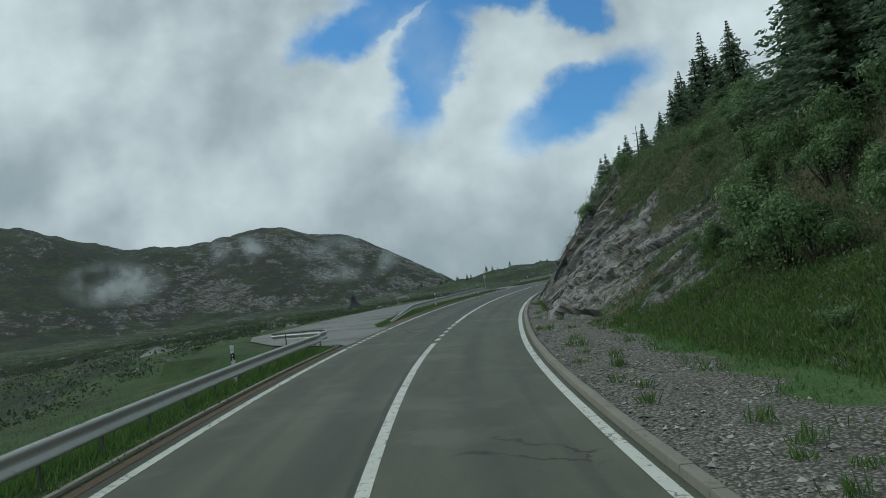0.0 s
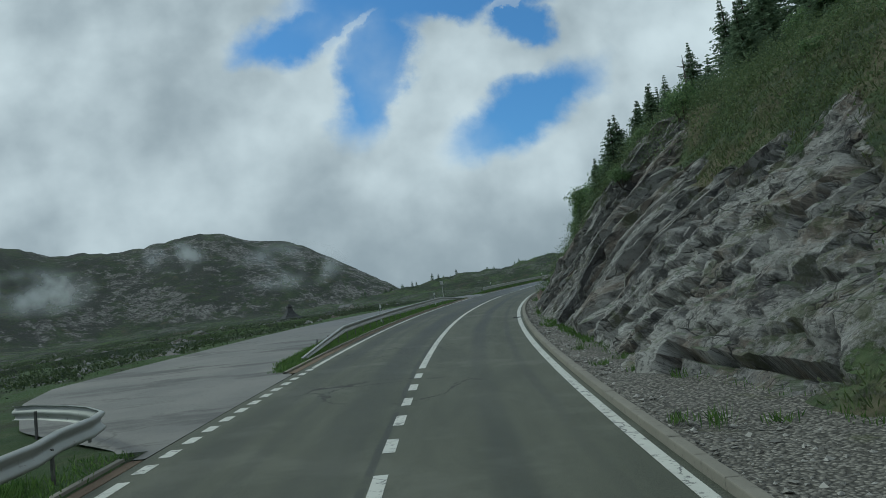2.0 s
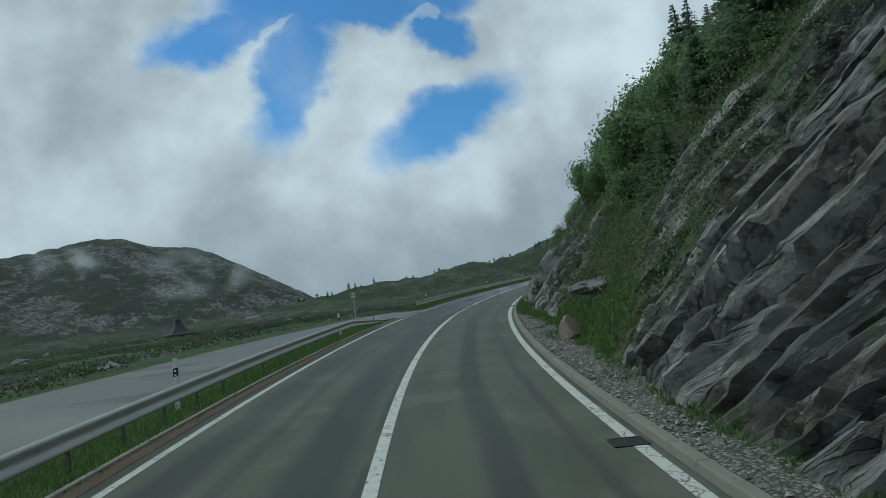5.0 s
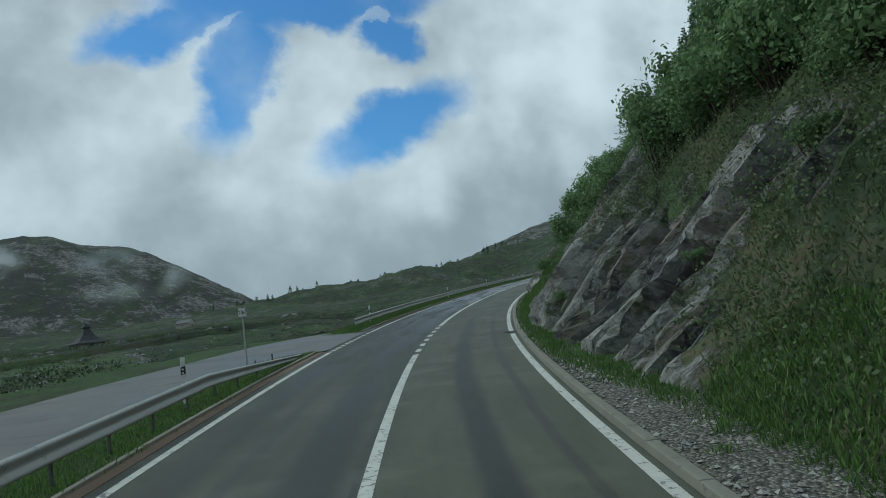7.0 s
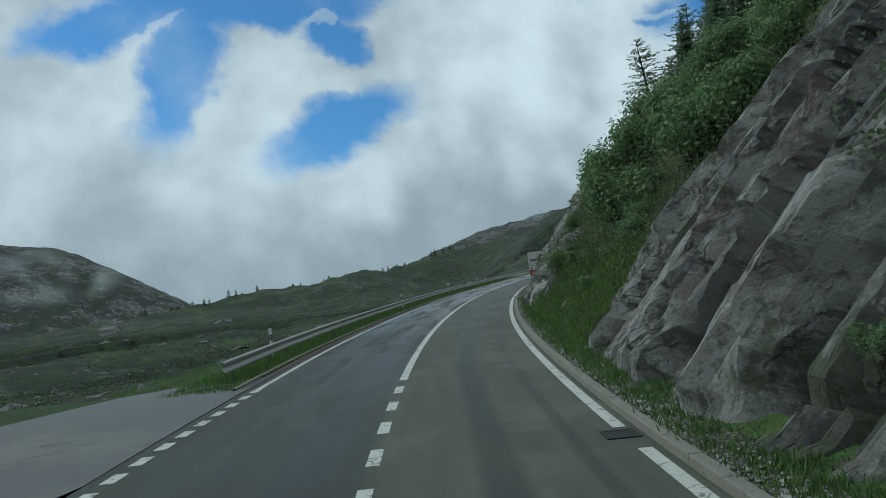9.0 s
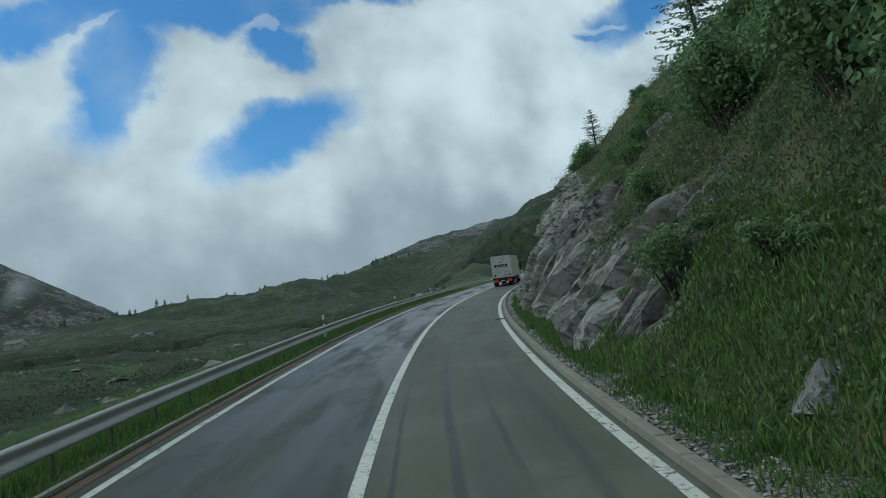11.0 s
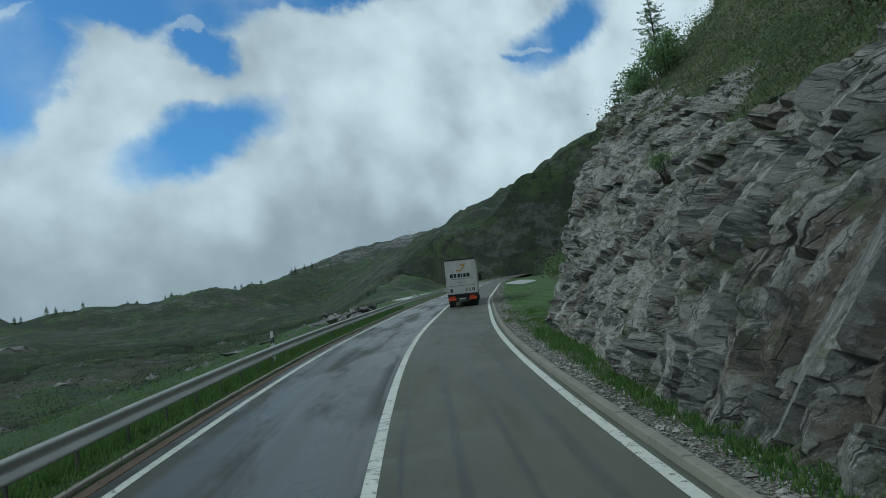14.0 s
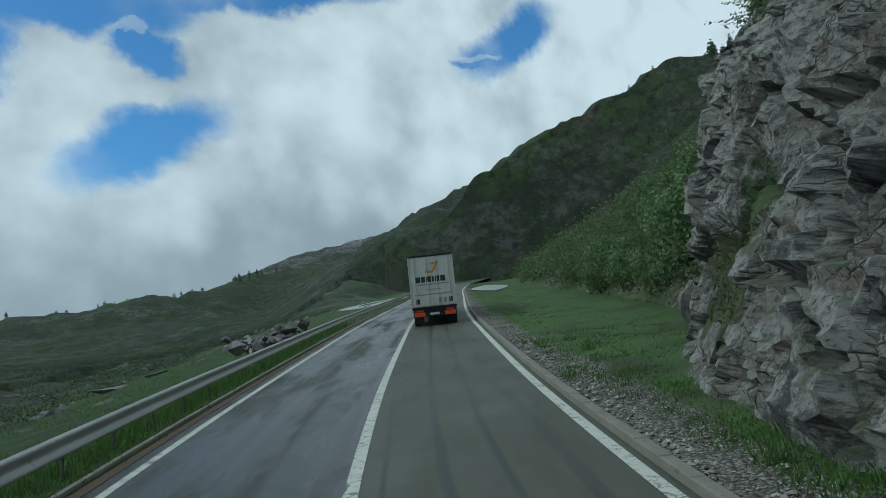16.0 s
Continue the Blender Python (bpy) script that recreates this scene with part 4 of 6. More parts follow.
# the hill above the road goes on behind its face
top = np.interp(rs_, (-75, 150, 230, 330, 520), (110, 110, 60, 45, 40))
rise_ = (ru_ - np.interp(rs_, UP_S, UP_F)) * np.interp(rs_, UP_S, UP_K)
brow_ = np.interp(rs_, BROW_S, BROW_H)
rise_ = np.where(rise_ > brow_, brow_ + (rise_ - brow_) * np.interp(rs_, BROW_S, BROW_K) / np.interp(rs_, UP_S, UP_K), rise_)
hill = rz + np.minimum(rise_, top) - 5.0 - np.clip(ru_ - 170, 0, 900) * 0.5 - np.clip(rs_ - 150, 0, 400) * 1.2
gz = np.where(along & (ru_ > 14), np.maximum(gz, hill), gz)
# and leaves a trough for the road further up
gz = np.where(along & (rs_ > 200) & (ru_ > -20), np.minimum(gz, rz + np.maximum(np.abs(ru_) - 9, 0) * 0.75 + np.clip(300 - rs_, 0, 100) * 0.3), gz)
near_road = along & (ru_ > -60) & (ru_ < np.interp(rs_, (195, 260), (45, 9)))
gz = np.where(near_road, np.minimum(gz, np.where(ru_ > 14, np.maximum(hill, rz - 2), rz - 0.02 * ru_)), gz) - sink
ground = grid_mesh("ground", np.stack([gx, gy, gz], -1), MOUNTAIN, True, stony)
tagged(ground, "rocky alpine grassland rising to stony mountains", "mountain", kind="structure")


# ---- kerb, drains, rails, posts ----
def kerb_stone():
    bm = bmesh.new()
    box(bm, 0.0, 0.19, 0.006, 0.994, -0.15, 0.15)
    top = [e for e in bm.edges if abs(e.verts[0].co.z - 0.15) < 1e-6 and abs(e.verts[1].co.z - 0.15) < 1e-6]
    bmesh.ops.bevel(bm, geom=top, offset=0.022, segments=2, profile=0.5, affect="EDGES")
    me = bpy.data.meshes.new("kerb_stone")
    bm.to_mesh(me)
    bm.free()
    me.materials.append(CONCRETE)
    return me


kerb = empty("kerb", Matrix(), "weathered pale concrete kerb stones along the road", "kerb", kind="structure")
stone_mesh = kerb_stone()
rng = random.Random(5)
for i in range(-6, 246):
    ob = new("kerb_stone", stone_mesh)
    ob.matrix_world = road_pose(i * 1.0, 3.05, rng.uniform(-0.006, 0.006), rng.uniform(-0.2, 0.2), True)
    ob.parent = kerb
far_kerb = strip("kerb", 246, 420, 3.05, 3.24, 0.15, CONCRETE, 1.0, 0.3)
tagged(far_kerb, "pale concrete kerb running on along the road", "kerb", kind="structure")


def drain(s):
    thing = empty("drain_grate", road_pose(s, 2.72, 0.008, 0, True), "rusty cast iron drain grate beside the kerb", "drain", "road drains")
    bm = bmesh.new()
    for x0, x1, y0, y1 in ((-0.25, 0.25, 0, 0.04), (-0.25, 0.25, 0.46, 0.5), (-0.25, -0.21, 0.04, 0.46), (0.21, 0.25, 0.04, 0.46)):
        box(bm, x0, x1, y0, y1, -0.02, 0.012)
    part("frame", bm, IRON, thing)
    for k in range(8):
        bm = bmesh.new()
        box(bm, -0.195 + k * 0.052, -0.17 + k * 0.052, 0.04, 0.46, -0.02, 0.01)
        part("bar", bm, IRON, thing)
    # solid black slab stands in for the shade of the open shaft
    bm = bmesh.new()
    box(bm, -0.21, 0.21, 0.04, 0.46, -0.02, 0.001)
    part("pit", bm, BLACK, thing)


for s in (60.5, 101.6, 148.6):
    drain(s)


def rail(s0, s1, ramp_in, ramp_out, flare, label):
    """A W-beam guard rail on steel posts; ramps dip its end into the ground."""
    thing = empty("guard_rail", road_pose((s0 + s1) / 2, -5.75), label, "guard rail", "roadside guard rails")
    back = thing.matrix_world.inverted()
    path = []
    if flare:
        path += [(s1 + 4.1, -10.0, 0.25), (s1 + 3.6, -9.2, 0.18), (s1 + 2.5, -7.8, 0.1), (s1 + 1.4, -6.8, 0), (s1 + 0.7, -6.2, 0)]
    n = int((s1 - s0) / 1.0)
    for k in range(n, -1, -1):
        s = s0 + (s1 - s0) * k / n
        drop = max(0.0, 1 - (s - s0) / ramp_in) if ramp_in else 0.0
        if ramp_out:
            drop = max(drop, 1 - (s1 - s) / ramp_out)
        path.append((s, -5.80 - (0.22 if flare and s > s1 - 1.2 else 0.0), drop))
    shape = ((0.0, 0.775), (0.05, 0.772), (0.085, 0.745), (0.085, 0.70), (0.02, 0.635), (0.012, 0.60), (0.02, 0.56), (0.085, 0.50), (0.085, 0.45), (0.05, 0.425), (0.0, 0.42))
    rows = []
    pts = [Vector(at_road(s, u)) for s, u, _ in path]
    for i, (s, u, drop) in enumerate(path):
        t = (pts[max(i - 1, 0)] - pts[min(i + 1, len(pts) - 1)]).normalized()
        side = Vector((t.y, -t.x, 0)).normalized()
        rows.append([pts[i] + side * a + Vector((0, 0, (b - 0.42) * (1 - 0.55 * drop) + 0.42 - 0.44 * drop)) for a, b in shape])
    bm = bmesh.new()
    vs = [[bm.verts.new(back @ p) for p in r] for r in rows]
    inner = [[bm.verts.new(back @ (p - (r[1] - r[0]).normalized() * 0.006)) for p in r] for r in rows]
    m = len(shape)
    for i in range(len(rows) - 1):
        for j in range(m - 1):
            bm.faces.new((vs[i][j], vs[i][j + 1], vs[i + 1][j + 1], vs[i + 1][j]))
            bm.faces.new((inner[i][j], inner[i + 1][j], inner[i + 1][j + 1], inner[i][j + 1]))
        bm.faces.new((vs[i][0], vs[i + 1][0], inner[i + 1][0], inner[i][0]))
        bm.faces.new((vs[i][m - 1], inner[i][m - 1], inner[i + 1][m - 1], vs[i + 1][m - 1]))
    part("beam", bm, STEEL, thing, smooth=True)
    bm = bmesh.new()
    box(bm, -0.022, 0.022, -0.03, 0.03, -0.5, 0.56, 0.006)
    post_mesh = bpy.data.meshes.new("post")
    bm.to_mesh(post_mesh)
    bm.free()
    post_mesh.materials.append(POST)
    stops = [(s0 + 1.2 + k * 2.0, -5.90) for k in range(int((s1 - s0 - 1.5) / 2.0) + 1)]
    if flare:
        stops += [(s1 + 2.0, -7.1), (s1 + 3.3, -8.95)]
    for s, u in stops:
        if (ramp_in and s < s0 + 2.5) or (ramp_out and s > s1 - 2.5):
            continue
        ob = new("post", post_mesh)
        ob.parent = thing
        ob.matrix_parent_inverse = back
        ob.matrix_basis = road_pose(s, u, 0.0)
    return thing


rail(-12, 32.6, 0, 0, True, "galvanised steel guard rail with a curved end")
rail(47.0, 99.5, 8, 10, False, "galvanised steel guard rail ramped into grass at both ends")
rail(110.8, 300, 0, 0, False, "galvanised steel guard rail on thin posts above a meadow")


def guide_post(s, u, base, tilt=0.0):
    thing = empty("guide_post", road_pose(s, u, base) @ pose(0, 0, 0, 0, tilt, 0), "white plastic guide post with a black reflector band", "guide post", "guide posts along the road")
    outline = [(-0.06, -0.03), (0.06, -0.03), (0.045, 0.05), (-0.045, 0.05)]

    def block(z0, z1, name, mat, grow=0.0, cut=0.0):
        bm = bmesh.new()
        a = [bm.verts.new((x * (1 + grow), y * (1 + grow), z0 + (cut if x > 0 else 0))) for x, y in outline]
        b = [bm.verts.new((x * (1 + grow), y * (1 + grow), z1 + (cut if x > 0 else 0))) for x, y in outline]
        bm.faces.new(a[::-1])
        bm.faces.new(b)
        for i in range(4):
            bm.faces.new((a[i], a[(i + 1) % 4], b[(i + 1) % 4], b[i]))
        bmesh.ops.bevel(bm, geom=list(bm.edges), offset=0.006, segments=2, affect="EDGES")
        return part(name, bm, mat, thing)

    block(-0.3, 1.10, "body", WHITE)
    band = block(0.62, 0.84, "band", BLACK, 0.03, 0.03)
    for z in (0.68, 0.78):
        bm = bmesh.new()
        rod(bm, (0, -0.036, z), (0, -0.03, z), 0.026, 0.026, 12)
        part("reflector", bm, WHITE, band)


for s, u, base in ((4.5, -6.1, 0.1), (22.0, -6.3, 0.12), (68.5, -6.5, 0.15), (89.7, -6.5, 0.15), (117.5, -6.3, 0.12), (147.6, -6.05, 0.15), (170.9, -6.05, 0.15), (190.8, -6.4, 0.12)):
    guide_post(s, u, base, rng.uniform(-2, 2))


def distance_sign(s, u):
    thing = empty("road_sign", road_pose(s, u, 0.0), "small white distance board with dark numbers on a steel pole", "road sign")
    bm = bmesh.new()
    rod(bm, (0, 0, -0.3), (0, 0, 2.2), 0.035, 0.035, 10)
    part("pole", bm, STEEL, thing)
    bm = bmesh.new()
    box(bm, -0.18, 0.18, -0.055, -0.04, 1.86, 2.27, 0.004)
    plate = part("plate", bm, WHITE, thing, "white plate with a dark border and numbers")
    for x0, x1, z0, z1 in ((-0.17, 0.17, 2.245, 2.26), (-0.17, 0.17, 1.87, 1.885), (-0.17, -0.155, 1.885, 2.245), (0.155, 0.17, 1.885, 2.245), (0.03, 0.045, 1.98, 2.14)):
        bm = bmesh.new()
        box(bm, x0, x1, -0.062, -0.056, z0, z1)
        part("mark", bm, BLACK, plate)
    for text, x, size in (("25", -0.135, 0.19), ("6", 0.055, 0.15)):
        curve = bpy.data.curves.new("number", "FONT")
        curve.body, curve.size, curve.extrude = text, size, 0.002
        num = new("number", curve)
        num.data.materials.append(BLACK)
        num.parent = plate
        num.matrix_basis = pose(x, -0.060, 2.0, 90, 0, 0)


distance_sign(99.0, -7.75)

# ---- lorry ----
TARP = material("lorry_panel", plain((0.62, 0.615, 0.58), 0.45, 0, 0.06, 1.5))
GOLD = material("gold_print", plain((0.55, 0.30, 0.06), 0.5, 0, 0.08, 8))
INK = material("dark_green_print", plain((0.020, 0.040, 0.035), 0.5, 0, 0.05, 8))
GREY_PRINT = material("grey_print", plain((0.30, 0.30, 0.28), 0.5, 0, 0.05, 8))
DARK = material("dark_frame", plain((0.022, 0.023, 0.026), 0.55, 0.2, 0.2, 9))
RUBBER = material("tyre_rubber", plain((0.018, 0.018, 0.018), 0.85, 0, 0.2, 20, 0.3))
RED = material("red_reflector", plain((0.75, 0.085, 0.025), 0.35, 0, 0.15, 10))
CAB = material("cab_paint", plain((0.55, 0.55, 0.53), 0.35, 0, 0.05, 3))
GLASS = material("dark_glass", lambda g, at: ((0.02, 0.025, 0.028), 0.08, None))


def lorry(m):
    t = empty("lorry", m, "white box lorry with gold and dark green print on its doors", "lorry")

    def blk(name, mat, x0, x1, y0, y1, z0, z1, bevel=0.01, parent=t, label=""):
        bm = bmesh.new()
        box(bm, x0, x1, y0, y1, z0, z1, bevel)
        return part(name, bm, mat, parent, label)

    body = blk("body", TARP, -1.24, 1.24, 0.06, 13.6, 1.05, 3.92, 0.02, label="white trailer body")
    blk("roof_rail", DARK, -1.275, 1.275, 0.0, 13.6, 3.90, 4.0, 0.015, body)
    blk("sill", DARK, -1.27, 1.27, 0.0, 13.6, 0.98, 1.09, 0.01, body)
    for x in (-1.275, 1.225):
        blk("corner_post", TARP, x, x + 0.05, 0.0, 0.12, 1.05, 3.92, 0.008, body)
    doors = []
    for x0, x1 in ((-1.215, -0.004), (0.004, 1.215)):
        d = blk("rear_door", TARP, x0, x1, 0.02, 0.07, 1.12, 3.88, 0.012, body, "white rear door panel")
        doors.append(d)
        for x in (x0 + 0.26, x1 - 0.26):
            bm = bmesh.new()
            rod(bm, (x, 0.0, 1.14), (x, 0.0, 3.86), 0.014, 0.014, 8)
            part("lock_rod", bm, TARP, d)
    # gold sign: a leaning hook
    bm = bmesh.new()
    for loop in (((-0.05, 3.52), (0.46, 3.60), (0.40, 3.46), (0.10, 3.42)), ((0.24, 3.45), (0.40, 3.46), (0.22, 3.10), (0.06, 3.13)), ((-0.26, 3.10), (0.22, 3.10), (0.06, 2.97), (-0.34, 2.97)), ((-0.34, 2.97), (-0.26, 3.10), (-0.17, 3.22), (-0.30, 3.20))):
        a = [bm.verts.new((x, 0.012, z)) for x, z in loop]
        b = [bm.verts.new((x, 0.018, z)) for x, z in loop]
        bm.faces.new(a)
        bm.faces.new(b[::-1])
        for i in range(4):
            bm.faces.new((a[i], b[i], b[(i + 1) % 4], a[(i + 1) % 4]))
    bmesh.ops.recalc_face_normals(bm, faces=list(bm.faces))
    part("emblem", bm, GOLD, doors[1], "gold emblem")
    # lettering as plain bars
    x = -0.92
    for w in (0.26, 0.22, 0.27, 0.10, 0.25, 0.27):
        blk("bar", INK, x, x + w, 0.010, 0.018, 2.46, 2.78, 0.0, doors[0] if x < 0 else doors[1])
        x += w + 0.06
    blk("bar", GREY_PRINT, -0.80, -0.02, 0.012, 0.018, 2.31, 2.37, 0.0, doors[0])
    blk("bar", GREY_PRINT, 0.02, 0.95, 0.012, 0.018, 2.31, 2.37, 0.0, doors[1])
    blk("bar", GREY_PRINT, -0.40, -0.02, 0.012, 0.018, 2.02, 2.06, 0.0, doors[0])
    blk("bar", GREY_PRINT, 0.02, 0.45, 0.012, 0.018, 2.02, 2.06, 0.0, doors[1])
    blk("bar", GREY_PRINT, -1.05, -0.02, 0.012, 0.018, 1.74, 1.80, 0.0, doors[0])
    blk("bar", GREY_PRINT, 0.02, 1.05, 0.012, 0.018, 1.74, 1.80, 0.0, doors[1])
    for x0, x1, mat, d in ((-1.0, -0.78, INK, 0), (0.30, 0.46, GREY_PRINT, 1), (0.56, 0.72, GREY_PRINT, 1), (0.86, 1.06, INK, 1)):
        blk("sticker", mat, x0, x1, 0.012, 0.018, 1.26, 1.54, 0.0, doors[d])
    bumper = blk("bumper", DARK, -1.22, 1.22, 0.05, 0.20, 0.55, 0.72, 0.01)
    blk("light_beam", DARK, -1.22, 1.22, 0.08, 0.22, 0.74, 0.98, 0.01)
    for x0 in (-1.16, 0.56):
        blk("reflector_panel", RED, x0, x0 + 0.60, 0.02, 0.05, 0.56, 0.80, 0.005, bumper, "orange-red reflective panel")
        blk("tail_light", RED, x0 + 0.06, x0 + 0.54, 0.05, 0.08, 0.83, 0.93, 0.006, bumper, "red tail light")
    blk("plate", TARP, -0.28, 0.24, 0.03, 0.05, 0.62, 0.74, 0.003, bumper)
    for x0 in (-1.2, 0.66):
        blk("mud_flap", RUBBER, x0, x0 + 0.55, 0.5, 0.52, 0.12, 0.62, 0.0)

    def wheel(x, y, r=0.5, w=0.32):
        bm = bmesh.new()
        prof = ((-w / 2, r * 0.62), (-w / 2, r * 0.93), (-w / 2 + 0.03, r), (w / 2 - 0.03, r), (w / 2, r * 0.93), (w / 2, r * 0.62))
        n = 28
        vv = [[bm.verts.new((x + a, y + b * math.cos(2 * math.pi * k / n), 0.5 + b * math.sin(2 * math.pi * k / n))) for a, b in prof] for k in range(n)]
        for k in range(n):
            for j in range(5):
                bm.faces.new((vv[k][j], vv[k][j + 1], vv[(k + 1) % n][j + 1], vv[(k + 1) % n][j]))
        bmesh.ops.recalc_face_normals(bm, faces=list(bm.faces))
        wob = part("wheel", bm, RUBBER, t)
        bm = bmesh.new()
        rod(bm, (x - w * 0.4, y, 0.5), (x + w * 0.4, y, 0.5), r * 0.63, r * 0.63, 20)
        part("rim", bm, STEEL, wob)

    for y in (1.2, 2.5, 3.8, 11.8, 15.6):
        for x in (-1.06, 1.06):
            wheel(x, y)
    chassis = blk("chassis", DARK, -0.5, 0.5, 0.2, 16.2, 0.62, 0.98, 0.01)
    for x in (-1.2, 1.14):
        blk("side_guard", DARK, x, x + 0.06, 4.6, 10.6, 0.55, 0.95, 0.01, chassis)
    cab = blk("cab", CAB, -1.24, 1.24, 14.1, 16.4, 0.5, 3.3, 0.12, label="white tractor cab")
    blk("roof_fairing", CAB, -1.15, 1.15, 14.2, 15.9, 3.2, 3.8, 0.2, cab)
    blk("windscreen", GLASS, -1.1, 1.1, 16.36, 16.42, 1.9, 2.9, 0.03, cab)
    for x in (-1.255, 1.235):
        blk("side_window", GLASS, x, x + 0.02, 15.0, 16.0, 1.95, 2.75, 0.008, cab)
    for x, n in ((-1.58, 1), (1.36, 1)):
        arm = blk("mirror_arm", DARK, min(x, x + 0.22), max(x, x + 0.22) + 0.12, 16.1, 16.14, 2.72, 2.76, 0.0, cab)
        blk("mirror", DARK, x, x + 0.22, 16.02, 16.14, 1.95, 2.72, 0.03, arm)
    return t


lorry(road_pose(204.5, 0.72, 0.0, 0, True))


# ---- plants ----
def conifer_crown(bm, h, spread, rnd, whorls, per, sprays, droop, start=0.12, size=0.22, taper=1.2):
    for w in range(whorls):
        k = (w + rnd.random() * 0.9) / whorls
        z = h * (start + (1 - start) * k)
        reach = spread * (1 - k) ** taper * rnd.uniform(0.85, 1.15) + 0.08
        a0 = rnd.random() * 6.3
        for b in range(per):
            a = a0 + 6.283 * b / per + rnd.uniform(-0.35, 0.35)
            length = reach * rnd.uniform(0.5, 1.2)
            out = Vector((math.cos(a), math.sin(a), 0))
            side = Vector((-math.sin(a), math.cos(a), 0))
            tip = Vector((0, 0, z)) + out * length + Vector((0, 0, -droop * length + 0.12 * length))
            root = Vector((0, 0, z))
            # twig
            v = [bm.verts.new(root + side * 0.012), bm.verts.new(root - side * 0.012), bm.verts.new(tip)]
            bm.faces.new(v)
            n = max(3, int(sprays * (0.4 + length / spread)))
            for i in range(n):
                f = (i + rnd.random()) / n
                p = root.lerp(tip, 0.12 + 0.9 * f) + Vector((0, 0, rnd.uniform(-0.06, 0.05)))
                for sgn in (-1, 1):
                    g_ = size * rnd.uniform(0.6, 1.25) * (1.1 - 0.25 * f) * min(1.0, 0.30 + 1.8 * reach / spread)
                    d = (side * sgn * rnd.uniform(0.5, 1.0) + out * rnd.uniform(0.35, 0.9) + Vector((0, 0, rnd.uniform(-0.55, 0.15)))).normalized() * g_
                    wv = d.cross(Vector((rnd.uniform(-1, 1), rnd.uniform(-1, 1), 1))).normalized() * g_ * 0.26
                    bm.faces.new([bm.verts.new(q) for q in (p, p + d * 0.5 + wv, p + d, p + d * 0.5 - wv)])


def conifer(name, h, spread, seed, whorls, per, sprays, droop, label, mat=None, start=0.12, size=0.22, taper=1.2):
    rnd = random.Random(seed)
    thing = empty(name, Matrix(), label, "conifer tree", "conifers on the slopes")
    bm = bmesh.new()
    n, last_ring = 7, None
    for i in range(7):
        f = i / 6
        r = 0.022 * h * (1 - f) ** 0.9 + 0.012
        c = Vector((math.sin(seed + f * 3) * 0.02 * h * f, math.cos(seed * 2 + f * 2) * 0.012 * h * f, -0.5 + (h + 0.5) * f))
        ring = [bm.verts.new(c + Vector((r * math.cos(6.283 * k / n), r * math.sin(6.283 * k / n), 0))) for k in range(n)]
        if last_ring:
            for k in range(n):
                bm.faces.new((last_ring[k], last_ring[(k + 1) % n], ring[(k + 1) % n], ring[k]))
        last_ring = ring
    part("trunk", bm, BARK, thing, smooth=True)
    bm = bmesh.new()
    conifer_crown(bm, h, spread, rnd, whorls, per, sprays, droop, start, size, taper)
    part("crown", bm, mat or NEEDLES, thing)
    return thing


def bush(name, r, height, seed, leaves, size, label, mat):
    rnd = random.Random(seed)
    thing = empty(name, Matrix(), label, "shrub", "shrubs on the slope")
    lobes = []
    for i in range(9):
        a, d = rnd.random() * 6.283, r * 0.62 * math.sqrt(rnd.random())
        lobes.append((Vector((math.cos(a) * d, math.sin(a) * d, height * rnd.uniform(0.35, 0.78))), r * rnd.uniform(0.3, 0.55), height * rnd.uniform(0.2, 0.36)))
    for c, a, b in lobes:
        bm = bmesh.new()
        foot = Vector((c.x * 0.2, c.y * 0.2, -0.4))
        mid_ = foot.lerp(c, 0.55) + Vector((rnd.uniform(-0.1, 0.1), rnd.uniform(-0.1, 0.1), 0.1))
        rod(bm, foot, mid_, 0.035, 0.024, 5, False)
        rod(bm, mid_, c, 0.024, 0.010, 5, False)
        part("stem", bm, BARK, thing)
    bm = bmesh.new()
    for i in range(leaves):
        c, a, b = lobes[i % len(lobes)]
        d = Vector((rnd.gauss(0, 1), rnd.gauss(0, 1), rnd.gauss(0.15, 1))).normalized()
        rr = rnd.uniform(0.25, 1.12)
        p = c + Vector((d.x * a * rr, d.y * a * rr, d.z * b * rr))
        p.z = max(p.z, 0.05)
        t1 = (d.cross(Vector((rnd.uniform(-1, 1), rnd.uniform(-1, 1), rnd.uniform(-1, 1))))).normalized()
        t2 = (d + Vector((rnd.uniform(-0.8, 0.8), rnd.uniform(-0.8, 0.8), rnd.uniform(-0.8, 0.8)))).cross(t1).normalized()
        g_ = size * rnd.uniform(0.6, 1.3)
        bm.faces.new([bm.verts.new(q) for q in (p, p + t1 * g_ * 0.5 + t2 * g_ * 0.32, p + t1 * g_, p + t1 * g_ * 0.5 - t2 * g_ * 0.32)])
    part("foliage", bm, mat, thing)
    return thing


SPRUCE = [conifer("spruce_tree", 9.0, 3.5, 11, 32, 8, 17, 0.24, "dark green spruce on the rocky slope", start=0.06, size=0.34), conifer("spruce_tree", 7.0, 2.9, 12, 28, 8, 15, 0.22, "dark green spruce on the rocky slope", start=0.06, size=0.31), conifer("spruce_tree", 4.5, 1.7, 13, 26, 8, 12, 0.14, "small dark green spruce on the slope", start=0.04, size=0.23)]
LARCH = [conifer("larch_tree", 8.5, 2.9, 21, 17, 7, 20, -0.05, "open-crowned larch standing against the sky", start=0.12, size=0.22, taper=0.65), conifer("larch_tree", 7.0, 2.4, 22, 16, 7, 18, -0.08, "open-crowned larch standing against the sky", start=0.10, size=0.20, taper=0.7)]
